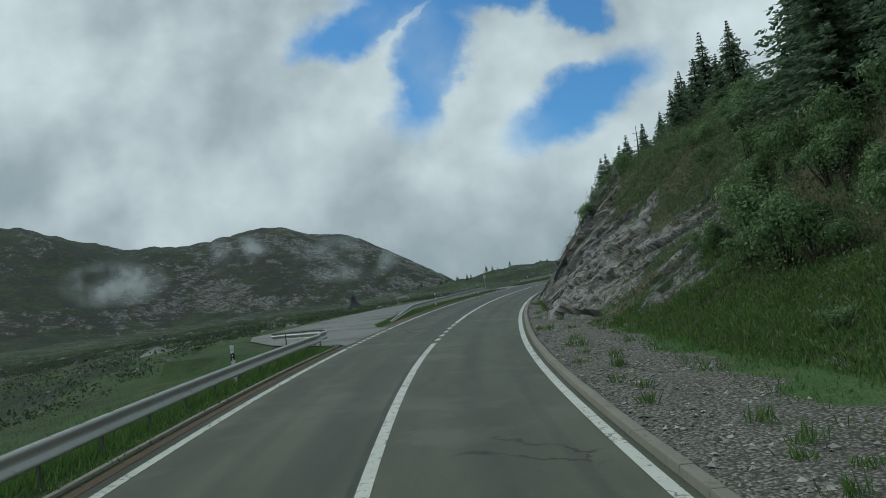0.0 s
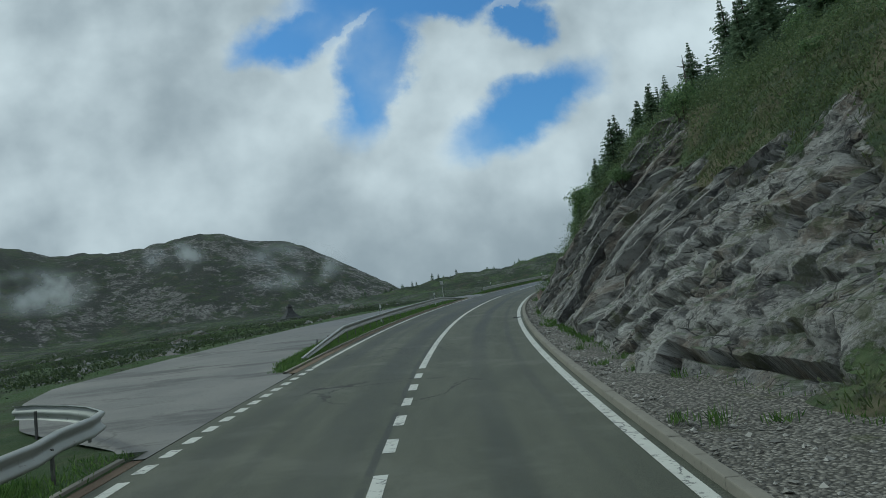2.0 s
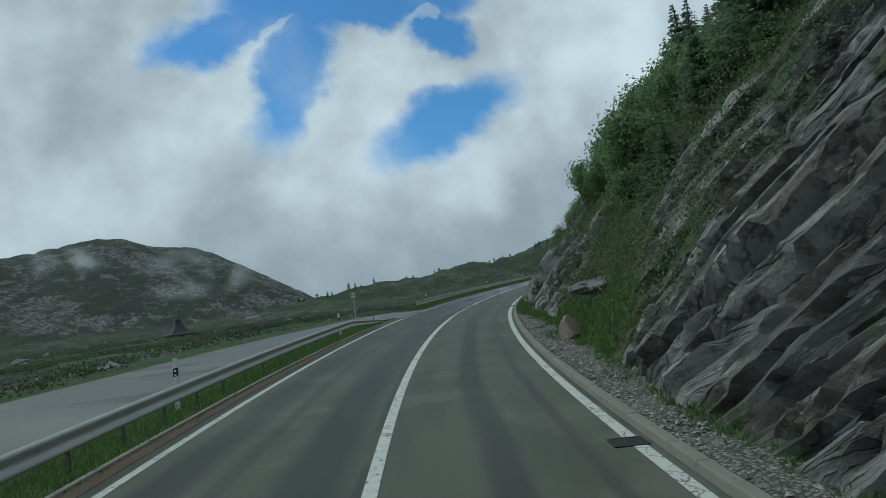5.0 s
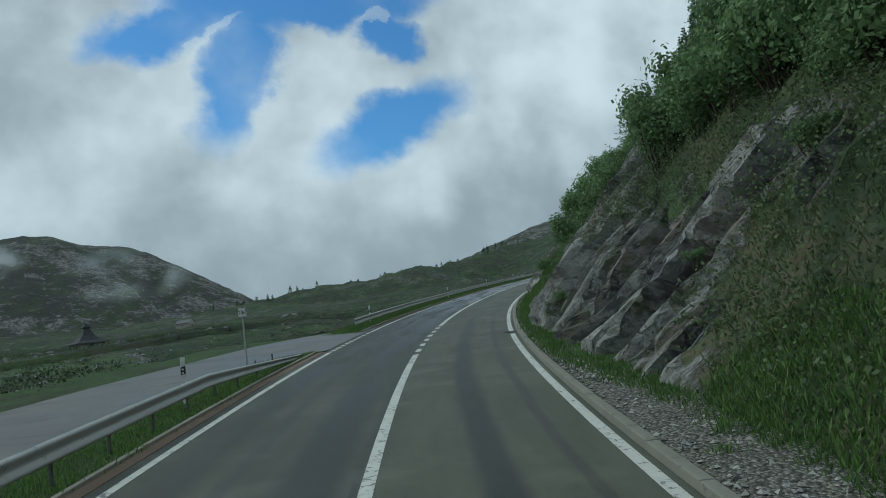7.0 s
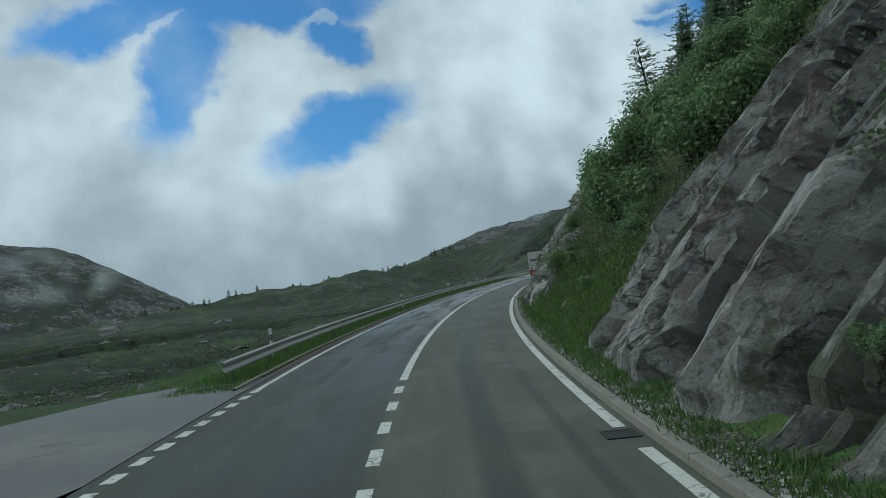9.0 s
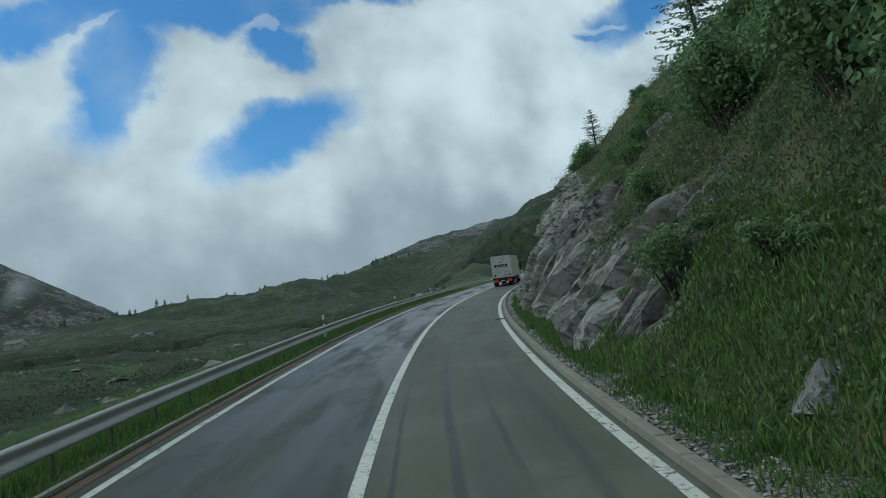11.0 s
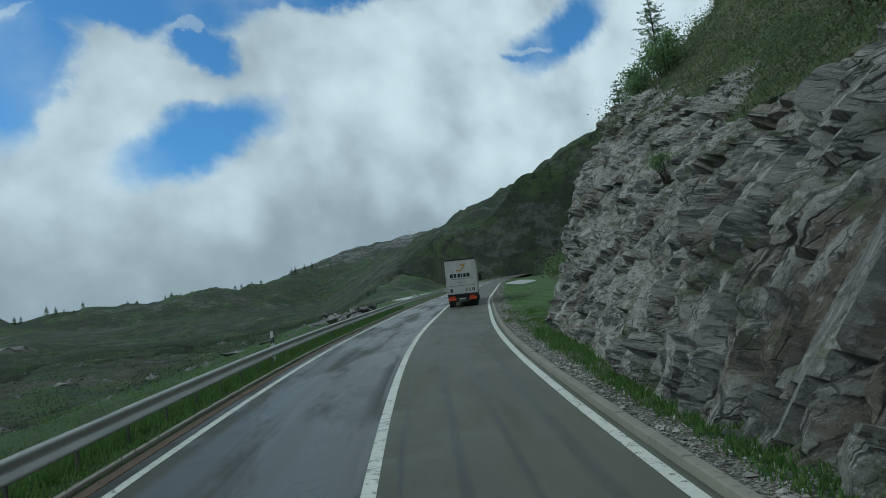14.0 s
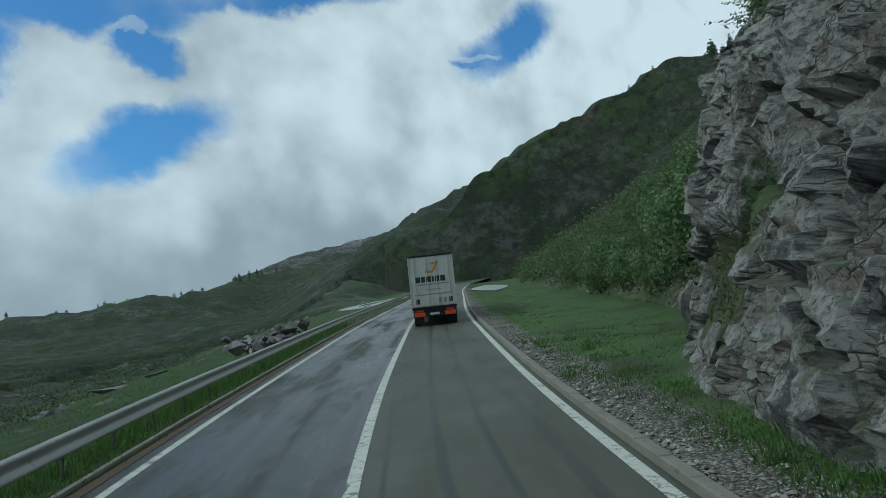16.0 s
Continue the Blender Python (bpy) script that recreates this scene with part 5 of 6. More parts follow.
TINY = [conifer("spruce_tree", 6.0, 2.0, 31, 12, 7, 3, 0.3, "distant dark spruce on the ridge", start=0.02, size=0.8), conifer("spruce_tree", 4.0, 1.9, 32, 8, 7, 3, 0.2, "distant dark spruce on the ridge", start=0.0, size=0.9)]
BUSHES = [bush("shrub", 1.35, 1.9, 41, 2600, 0.125, "dense green alder shrub on the slope", LEAVES), bush("shrub", 1.05, 2.5, 42, 2400, 0.12, "upright green shrub on the slope", LEAVES), bush("shrub", 0.9, 1.0, 43, 1300, 0.105, "low green shrub at the foot of the slope", LEAVES)]


def spot(s, l):
    u, h, _ = right_slope(np.array([float(s)]), np.array([float(l)]))
    return at_road(float(s), float(u[0]), float(h[0]))


def spot_u(s, u):
    """The place on the slope that lies so far from the road."""
    l = np.arange(0, 60, 0.1)
    us, hs, _ = right_slope(np.full(len(l), float(s)), l)
    i = int(np.argmin(np.abs(us - u)))
    return at_road(float(s), float(us[i]), float(hs[i]))


used = set()


def plant(protos, p, scale, turn, rnd, sink=0.25):
    ob = rnd.choice(protos)
    m = pose(p[0], p[1], p[2] - sink * scale, rnd.uniform(-4, 4), rnd.uniform(-4, 4), turn)
    if ob.name not in used:
        used.add(ob.name)
        ob.matrix_world = m
        ob.scale = (scale,) * 3
        return
    c = copy_thing(ob, m)
    c.scale = (scale,) * 3


rnd = random.Random(77)
# conifers: s, metres up the slope, kind, scale
for s, u, kind, k in ((30, 16, 0, 0.85), (28, 18, 0, 0.9), (26, 15, 0, 0.85), (24, 19, 0, 0.95), (22, 16, 1, 0.9), (31, 21, 0, 0.9), (20, 19, 0, 1.0), (17, 17, 0, 0.9), (14, 20, 0, 1.1), (10, 18, 0, 1.0), (34, 19, 1, 0.8), (36.5, 22, 0, 0.75), (33, 25, 0, 0.9), (27, 24, 0, 1.0), (40, 24, 0, 0.8), (44, 22, 1, 0.8), (48, 25, 0, 0.8), (57, 16.2, 1, 0.6), (59, 17, 1, 0.7), (61, 18.5, 1, 0.9), (66, 20.5, 0, 0.95), (64, 22.5, 0, 0.9), (68.5, 19, 0, 0.75), (70, 22, 0, 0.75), (72, 18, 2, 0.9), (54, 19, 2, 0.9), (70.9, 10.6, 2, 0.95), (72.3, 11.4, 2, 0.9), (73.5, 9.6, 2, 0.7), (69.5, 12.4, 2, 0.85), (67.5, 13, 2, 0.9), (73, 7.9, 2, 0.5), (75.5, 8.0, 2, 0.48), (86, 16, 1, 0.9), (92, 18, 0, 0.75), (97, 16, 1, 0.9), (108, 17, 0, 0.75), (104, 18, 0, 0.85), (113, 16, 1, 0.9), (117, 16, 1, 0.8), (121, 18, 1, 0.8), (100, 22, 0, 0.95), (110, 21, 0, 0.8), (126, 19, 1, 0.8), (142, 17, 0, 0.7), (146, 18, 1, 0.8), (139, 20, 0, 0.8), (148, 21, 0, 0.8), (134, 17, 1, 0.8)):
    plant([SPRUCE[kind]], spot_u(s, u), k, rnd.random() * 360, rnd)
for s, u, kind, k in ((160, 16.5, 1, 0.5), (148, 17, 1, 0.7), (155.8, 20.2, 0, 1.15), (154.3, 16.6, 0, 1.1), (151, 22, 0, 0.9), (158, 18.5, 1, 0.6), (163.5, 13, 1, 0.33), (184.5, 11.6, 1, 0.60), (180.9, 12.9, 1, 0.65), (186.5, 13, 1, 0.28), (144, 20, 0, 0.8), (137, 19, 1, 0.9), (190, 18, 1, 0.6), (194, 21, 0, 0.5), (187, 21, 1, 0.8)):
    plant([LARCH[kind]], spot_u(s, u), k, rnd.random() * 360, rnd)


def dead_tree(p, h, seed):
    r_ = random.Random(seed)
    thing = empty("dead_tree", pose(p[0], p[1], p[2] - 0.3, 0, 3, 0), "bare dead conifer standing on the slope", "dead tree", "bare dead trees")
    bm = bmesh.new()
    rod(bm, (0, 0, 0), (0.05, 0.02, h * 0.55), 0.10, 0.055, 7)
    rod(bm, (0.05, 0.02, h * 0.55), (0.0, 0.05, h), 0.055, 0.012, 7)
    part("trunk", bm, DEADWOOD, thing)
    for i in range(16):
        z, a = h * r_.uniform(0.25, 0.92), r_.random() * 6.283
        n_ = (1.05 - z / h) * 0.22 * h + 0.15
        bm = bmesh.new()
        rod(bm, (0.03, 0.02, z), (math.cos(a) * n_, math.sin(a) * n_, z - 0.1 + r_.uniform(-0.1, 0.25)), 0.018, 0.005, 5)
        part("branch", bm, DEADWOOD, thing)


dead_tree(spot_u(57.9, 13.0), 3.3, 3)
dead_tree(spot_u(60.0, 12.0), 1.5, 4)

# thickets above the rock
for s0, s1, l0, l1, count, kinds, ks in ((4, 26, 3.0, 15, 38, (0, 1, 2), 1.0), (32, 62, 10.5, 22, 30, (0, 2), 0.8), (62, 82, 12.0, 20, 22, (0, 2), 0.9), (68, 86, 5.5, 12, 24, (0, 1, 2), 0.75), (114, 132, 1.5, 5, 8, (0, 2), 0.6), (80, 100, 5.0, 19, 46, (0, 1), 1.25), (100, 113, 15, 23, 14, (0, 1), 1.2), (112, 136, 4.8, 19, 42, (0, 1), 1.25), (136, 150, 9, 19, 16, (0, 1), 1.0), (150, 190, 11, 22, 22, (0, 2), 0.9)):
    for _ in range(count):
        s, l = rnd.uniform(s0, s1), l0 + (l1 - l0) * rnd.random()
        plant([BUSHES[k] for k in kinds], spot(s, l), ks * rnd.uniform(0.6, 1.3), rnd.random() * 360, rnd, 0.15)
for _ in range(18):
    s, l = rnd.uniform(18, 29), rnd.uniform(4.5, 11)
    plant(BUSHES, spot(s, l), rnd.uniform(0.5, 0.95), rnd.random() * 360, rnd, 0.15)
for _ in range(34):
    s, l = rnd.uniform(193, 222), 0.5 + 13 * rnd.random() ** 1.3
    plant(BUSHES[:2], spot(s, l), rnd.uniform(1.0, 1.9), rnd.random() * 360, rnd, 0.15)
for s, l, k in ((98.6, 1.6, 0.24), (88, 3.2, 0.4), (143, 8.0, 0.9), (145, 9.0, 0.8), (165, 6, 0.7), (56, 8.0, 0.5), (118, 2.0, 0.7), (124, 3.0, 0.9), (16, 1.6, 0.6)):
    plant([BUSHES[2], BUSHES[0]], spot(s, l), k, rnd.random() * 360, rnd, 0.15)


def quads_object(name, pts, ax, bx, mat, label, category):
    """Many loose leaves or blades as one object: places and two half-axes each."""
    n = len(pts)
    v = np.stack([pts, pts + ax * 0.5 + bx, pts + ax, pts + ax * 0.5 - bx], 1).reshape(-1, 3)
    me = bpy.data.meshes.new(name)
    me.vertices.add(4 * n)
    me.vertices.foreach_set("co", v.ravel())
    me.loops.add(4 * n)
    me.loops.foreach_set("vertex_index", np.arange(4 * n))
    me.polygons.add(n)
    me.polygons.foreach_set("loop_start", np.arange(n) * 4)
    me.update(calc_edges=True)
    me.validate()
    me.materials.append(mat)
    return tagged(new(name, me), label, category, kind="stuff")


gen = np.random.default_rng(9)


def leaf_axes(n, size, upright=0.0):
    d = gen.normal(size=(n, 3))
    d[:, 2] = np.abs(d[:, 2]) * upright + d[:, 2] * (1 - upright) + upright * 1.2
    d /= np.linalg.norm(d, axis=1)[:, None]
    e = np.cross(d, gen.normal(size=(n, 3)))
    e /= np.linalg.norm(e, axis=1)[:, None]
    k = size * gen.uniform(0.6, 1.3, n)[:, None]
    return d * k, e * k * 0.32


def scatter_slope(n, s0, s1, l0, l1, lift, power=1.0):
    s, l = gen.uniform(s0, s1, n), l0 + (l1 - l0) * gen.random(n) ** power
    u, h, _ = right_slope(np.round(s * 4) / 4, l)
    return at_road(s, u, h + gen.random(n) * lift)


# undergrowth that covers the slope between the shrubs
clumps = []
for n, s0, s1, l0, l1 in ((9000, 2, 32, 1.5, 22), (9000, 64, 86, 0.8, 20), (9000, 78, 102, 4.2, 22), (11000, 111, 137, 3.0, 22), (9000, 30, 62, 8.5, 20), (16000, 136, 192, 9.0, 24), (4000, 98, 114, 13, 24)):
    c = scatter_slope(n // 13, s0, s1, l0, l1, 0.1)
    wide = gen.uniform(0.22, 0.55, len(c))[:, None, None]
    clumps.append((c[:, None, :] + np.clip(gen.normal(size=(len(c), 46, 3)), -1.5, 1.5) * wide * np.array([1.0, 1.0, 0.75]) + wide * np.array([0, 0, 0.7])).reshape(-1, 3))
pts = np.concatenate(clumps)
ax, bx = leaf_axes(len(pts), 0.095)
quads_object("undergrowth", pts, ax, bx, SCRUB, "low dark green scrub covering the slope", "undergrowth")

# rough turf and heather wherever the slope is not bare
soil = np.argwhere((bare < 0.30) & (S_COL > 0) & (S_COL < 196) & (LL > 0.3) & (LL < 26))
room = np.gradient(s_line)[soil[:, 0]] * np.gradient(l_line)[soil[:, 1]]
room = room / (1 + np.clip((LL[soil[:, 0], soil[:, 1]] - 10) / 8, 0, 2))
for name_, label_, count_, tall_, thin_, mat_ in (("turf", "rough green and brown turf on the slope", 170000, 0.26, 0.016, TURF), ("heather", "dark heather and bilberry covering the slope", 200000, 0.085, 0.05, HEATH)):
    pick = soil[gen.choice(len(soil), count_, p=room / room.sum())]
    base_ = SLOPE_AT[pick[:, 0], pick[:, 1]] + gen.normal(size=(count_, 3)) * np.array([0.12, 0.12, 0.04])
    if mat_ is TURF:
        d = gen.normal(size=(count_, 3)) * 0.45
        d[:, 2] = 1.0
        d = d / np.linalg.norm(d, axis=1)[:, None] * tall_ * gen.uniform(0.4, 1.3, (count_, 1))
        e = np.cross(d, gen.normal(size=d.shape))
        e = e / np.linalg.norm(e, axis=1)[:, None] * thin_
        base_[:, 2] -= 0.05
    else:
        d, e = leaf_axes(count_, tall_)
        base_[:, 2] += gen.random(count_) ** 2 * 0.25
    quads_object(name_, base_, d, e, mat_, label_, "undergrowth")

# lush grass on the low banks
low_bank = np.argwhere((bare < 0.35) & (LL > 0.1) & (((S_COL > 2) & (S_COL < 29) & (LL < 5.0)) | ((S_COL > 69) & (S_COL < 84) & (LL < 2.6)) | ((S_COL > 112) & (S_COL < 133) & (LL < 4.5)) | ((S_COL > 134) & (S_COL < 165) & (LL < 1.4)) | ((S_COL > 44) & (S_COL < 62) & (LL < 1.2)))) 
room = np.gradient(s_line)[low_bank[:, 0]] * np.gradient(l_line)[low_bank[:, 1]]
pick = low_bank[gen.choice(len(low_bank), 90000, p=room / room.sum())]
base_ = SLOPE_AT[pick[:, 0], pick[:, 1]] + gen.normal(size=(90000, 3)) * np.array([0.14, 0.14, 0.02])
base_[:, 2] -= 0.04
d = gen.normal(size=base_.shape) * 0.40
d[:, 2] = 1.0
d = d / np.linalg.norm(d, axis=1)[:, None] * 0.20 * gen.uniform(0.5, 1.4, (90000, 1))
e = np.cross(d, gen.normal(size=d.shape))
e = e / np.linalg.norm(e, axis=1)[:, None] * 0.018
quads_object("bank_grass", base_, d, e, LUSH, "lush green grass on the low bank", "grass")

# thickets on the hillside beyond the meadow
for s0, s1, l0, l1, count, per, leaf, k0, k1 in ((193, 236, 0.6, 26, 300, 260, 0.20, 0.5, 1.5), (225, 310, 0.8, 50, 700, 80, 0.42, 0.6, 1.7), (290, 500, 3, 140, 500, 50, 0.65, 0.8, 2.0)):
    c = scatter_slope(count, s0, s1, l0, l1, 0.3, 1.2)
    size = gen.uniform(k0, k1, len(c))
    pts = (c[:, None, :] + gen.normal(size=(len(c), per, 3)) * size[:, None, None] * np.array([0.8, 0.8, 0.6]) + size[:, None, None] * np.array([0, 0, 0.8])).reshape(-1, 3)
    ax, bx = leaf_axes(len(pts), leaf)
    quads_object("thicket", pts, ax, bx, SCRUB, "dark green thickets on the far hillside", "thicket")
for _ in range(36):
    s, l = rnd.uniform(205, 460), 15 + 110 * rnd.random()
    plant(TINY, spot(s, l), rnd.uniform(0.5, 1.0), rnd.random() * 360, rnd, 0.3)


def on_land(x, y):
    z, _ = land(np.array([x]), np.array([y]))
    return x, y, float(z[0]) - 0.5


# small trees along the ridges
for pts, count in ((((-30, 829), (60, 829), (177, 811), (252, 853), (330, 900)), 34), (((409, 751), (386, 583), (360, 472), (312, 376), (279, 301)), 40)):
    for _ in range(count):
        i = rnd.randrange(len(pts) - 1)
        f = min(1.0, max(0.0, rnd.choice((0.1, 0.35, 0.42, 0.7, 0.85)) + rnd.gauss(0, 0.05)))
        x, y = (pts[i][k] + (pts[i + 1][k] - pts[i][k]) * f + rnd.uniform(-12, 12) for k in (0, 1))
        plant(TINY, on_land(x, y), rnd.uniform(0.7, 1.6), rnd.random() * 360, rnd, 0.1)


# ---- grass, stones and boulders ----
def blades(n_clumps, s, u, h, height, per, name, label, wide=0.10):
    base = at_road(s, u, h)
    p = (base[:, None, :] + np.concatenate([gen.normal(size=(n_clumps, per, 2)) * wide, np.zeros((n_clumps, per, 1))], 2)).reshape(-1, 3)
    p[:, 2] -= 0.03
    d = gen.normal(size=(len(p), 3)) * 0.38
    d[:, 2] = 1.0
    k = (height * gen.uniform(0.5, 1.3, (n_clumps, 1)) * gen.uniform(0.6, 1.2, (n_clumps, per))).reshape(-1, 1)
    d = d / np.linalg.norm(d, axis=1)[:, None] * k
    e = np.cross(d, gen.normal(size=d.shape))
    e = e / np.linalg.norm(e, axis=1)[:, None] * 0.012
    return quads_object(name, p, d, e, BLADES, label, "grass")


n = 17000
s = gen.uniform(0, 200, n)
u = gen.uniform(-7.4, -5.5, n)
ok = ~(((s > 32.8) & (s < 43.8)) | ((s > 101.2) & (s < 110.6)) | ((s > 43) & (s < 102) & (u < np.interp(s, (43, 44.2, 47, 60, 97, 100.5, 101.4), (-5.4, -6.0, -6.7, -7.4, -7.6, -6.4, -5.4)))) | ((s > 31.5) & (s < 34) & (u < -6.3)))
blades(int(ok.sum()), s[ok], u[ok], 0.02, 0.13, 8, "grass_strip", "green grass growing along the guard rail", 0.12)
n = 5000
s = np.concatenate([gen.uniform(0, 31, 1200), gen.uniform(112, 215, 3800)])
blades(n, s, gen.uniform(-6.6, -5.95, n), -0.02, 0.34, 8, "rail_grass", "taller grass growing behind the guard rail", 0.14)
n = 7000
s = gen.uniform(0, 230, n)
u = -7.6 - 14 * gen.random(n) ** 1.4
ok = (s < 31) | (s > 114)
h_ = -np.interp(s, (-70, 30, 44, 108, 118, 200, 260), (0.16, 0.14, 0.02, 0.02, 0.17, 0.17, 0.06)) * np.clip(-u - 6.3, 0, 30)
blades(int(ok.sum()), s[ok], u[ok], h_[ok], 0.22, 6, "meadow_grass", "tall green meadow grass beside the road", 0.2)
n = 17000
s = np.concatenate([gen.uniform(2, 330, 8000), gen.uniform(80, 192, 6000), gen.uniform(128, 160, 1600), gen.uniform(44, 64, 1400)])
f = np.interp(s, FOOT_S, FOOT_U)
start = np.interp(s, GRAVEL_S, GRAVEL_U)
u = start - 0.3 + (f + 0.9 - start + 0.3) * gen.random(n)
blades(n, s, u, 0.10, np.where(s > 172, 0.10, 0.17)[:, None], 8, "verge_grass", "green grass at the foot of the rock", 0.14)
n = 110
s = gen.uniform(4, 190, n)
u = 3.5 + 1.8 * gen.random(n)
blades(n, s, u, 0.08, 0.3, 40, "grass_tufts", "single tufts of grass in the gravel", 0.11)


def stones(n, s, u, h, r0, r1, name, label):
    """Loose stones, one joined mesh of rough lumps."""
    lump = np.array([(1, 0, 0), (-1, 0, 0), (0, 1, 0), (0, -1, 0), (0, 0, 1), (0, 0, -1)], float)
    tri = np.array([(0, 2, 4), (2, 1, 4), (1, 3, 4), (3, 0, 4), (2, 0, 5), (1, 2, 5), (3, 1, 5), (0, 3, 5)])
    c = at_road(s, u, h)
    r = (r0 + (r1 - r0) * gen.random(n) ** 2.5)[:, None, None]
    v = lump[None] * gen.uniform(0.55, 1.25, (n, 6, 3)) + gen.normal(size=(n, 6, 3)) * 0.25
    a = gen.random(n) * 6.283
    rot = np.stack([np.stack([np.cos(a), -np.sin(a), 0 * a], 1), np.stack([np.sin(a), np.cos(a), 0 * a], 1), np.stack([0 * a, 0 * a, 0.6 + 0 * a], 1)], 1)
    v = np.einsum("nij,nkj->nki", rot, v) * r + c[:, None, :]
    me = bpy.data.meshes.new(name)
    faces = (tri[None] + (np.arange(n) * 6)[:, None, None]).reshape(-1, 3)
    me.from_pydata(v.reshape(-1, 3).tolist(), [], faces.tolist())
    me.materials.append(STONE)
    return tagged(new(name, me), label, "gravel", kind="stuff")


n = 15000
s = gen.uniform(2, 200, n)
edge = np.interp(s, GRAVEL_S, GRAVEL_U)
u = 3.3 + (edge + 0.2 - 3.3) * gen.random(n)
stones(n, s, u, 0.09, 0.02, 0.075, "gravel_stones", "loose grey stones covering the verge")


def boulder(name, m, size, seed, mat, label, flat=1.0):
    bm = bmesh.new()
    bmesh.ops.create_icosphere(bm, subdivisions=4, radius=1.0)
    for v in bm.verts:
        d = v.co.normalized()
        k = 1 + 0.35 * noise.noise(d * 1.3 + Vector((seed, 0, 0))) + 0.16 * noise.noise(d * 3.1 + Vector((0, seed, 0))) + 0.06 * noise.noise(d * 8 + Vector((0, 0, seed)))
        # cut flat facets
        for q_ in range(6):
            nrm = Vector((math.sin(seed * 3 + q_ * 2.1), math.cos(seed + q_ * 1.7), math.sin(q_ * 1.1 + seed * 0.7))).normalized()
            lim = 0.62 + 0.18 * math.sin(seed * 5 + q_)
            if d.dot(nrm) * k > lim:
                k = lim / d.dot(nrm)
        v.co = Vector((d.x * k * size[0], d.y * k * size[1], d.z * k * size[2]))
    ob = part(name, bm, mat)
    ob.matrix_world = m
    return tagged(ob, label, "boulder")


RED_ROCK = material("reddish_rock", lambda g, at: (g.mix(g.noise(g.scaled(at, (1, 1, 0.3)), 4, 7, 0.7), (0.14, 0.085, 0.075), (0.36, 0.29, 0.265)), 0.85, g.bump(g.noise(at, 6, 7, 0.7), 0.8, 0.06)))
boulder("boulder", road_pose(75.1, 4.35, 0.28, 20), (0.40, 0.42, 0.62), 3.1, RED_ROCK, "upright reddish boulder at the foot of the slope")
boulder("boulder", road_pose(75.9, 5.8, 1.80, -10), (1.05, 1.1, 0.36), 5.2, BOULDER, "flat layered grey slab jutting from the bank")
boulder("boulder", road_pose(121.5, 5.2, 0.5, 35), (0.9, 0.6, 0.5), 7.7, BOULDER, "grey boulder half sunk in grass below the slope")
boulder("boulder", road_pose(125.5, 5.0, 0.4, 10), (0.7, 0.6, 0.4), 8.3, BOULDER, "grey boulder half sunk in grass below the slope")
boulder("boulder", road_pose(144.5, 5.6, 0.5, 10), (0.9, 1.6, 0.7), 9.1, BOULDER, "long grey boulder leaning on the rock face")
boulder("boulder", road_pose(188.5, 10.2, 0.6, 30), (1.1, 1.0, 1.3), 6.4, BOULDER, "low grey rock standing beyond the cliff")
boulder("boulder", road_pose(14.5, 8.4, 0.15, 10), (1.0, 0.6, 0.38), 2.4, BOULDER, "pale grey boulder in the grass bank")
# pile of rock beyond the rail
pile = random.Random(4)
for i in range(42):
    k = pile.uniform(0.22, 0.62)
    boulder("boulder", road_pose(208.5 + pile.gauss(0, 2.0), -9.6 + pile.gauss(0, 0.7), -0.3 + pile.uniform(0, 0.9), pile.random() * 360), (k, k * pile.uniform(0.6, 1.0), k * pile.uniform(0.5, 0.8)), pile.random() * 20, BOULDER, "broken grey boulder in a heap beyond the rail")["group"] = "heap of boulders"

# moor left of the road: scrub clumps and scattered rock
n = 5200
s = gen.uniform(-5, 330, n)
u = -17 - 150 * gen.random(n) ** 1.5
u = np.where(s > 112, u - 12, u)
c = at_road(s, u, 0.0)
zz, _ = land(c[:, 0], c[:, 1])


def meadow_height(x, y):
    """Height of the built meadow or open land by looking down on it."""
    out = np.full(len(x), np.nan)
    bpy.context.view_layer.update()
    for i in range(len(x)):
        for ob in (left_ground, ground):
            hit_, place, _, _ = ob.ray_cast(Vector((x[i], y[i], 400)), Vector((0, 0, -1)))
            if hit_ and not out[i] > place.z:
                out[i] = place.z
    return out


c[:, 2] = meadow_height(c[:, 0], c[:, 1])
c = c[~np.isnan(c[:, 2])]
k = gen.uniform(0.3, 1.1, len(c)) * (1 + np.hypot(c[:, 0], c[:, 1] - 90) / 260)
pts = (c[:, None, :] + gen.normal(size=(len(c), 44, 3)) * k[:, None, None] * np.array([0.8, 0.8, 0.3]) + k[:, None, None] * np.array([0, 0, 0.25])).reshape(-1, 3)
ax, bx = leaf_axes(len(pts), 0.17)
quads_object("moor_scrub", pts, ax, bx, MOOR, "low dark alpine scrub on the moor", "scrub")

n = 2600
s = gen.uniform(0, 330, n) * gen.random(n) ** 0.3
u = -18 - 200 * gen.random(n) ** 1.4
c = at_road(s, u, 0.0)
c[:, 2] = meadow_height(c[:, 0], c[:, 1])
good = ~np.isnan(c[:, 2])
c = c[good]
lump = np.array([(1, 0, 0), (-1, 0, 0), (0, 1, 0), (0, -1, 0), (0, 0, 1), (0, 0, -0.4)], float)
tri = np.array([(0, 2, 4), (2, 1, 4), (1, 3, 4), (3, 0, 4), (2, 0, 5), (1, 2, 5), (3, 1, 5), (0, 3, 5)])
r = (0.25 + 1.1 * gen.random(len(c)) ** 4)[:, None, None]
v = lump[None] * gen.uniform(0.5, 1.3, (len(c), 6, 3)) * np.array([1.3, 1.0, 0.55]) + gen.normal(size=(len(c), 6, 3)) * 0.2
v = v * r + c[:, None, :] - r * np.array([0, 0, 0.22])
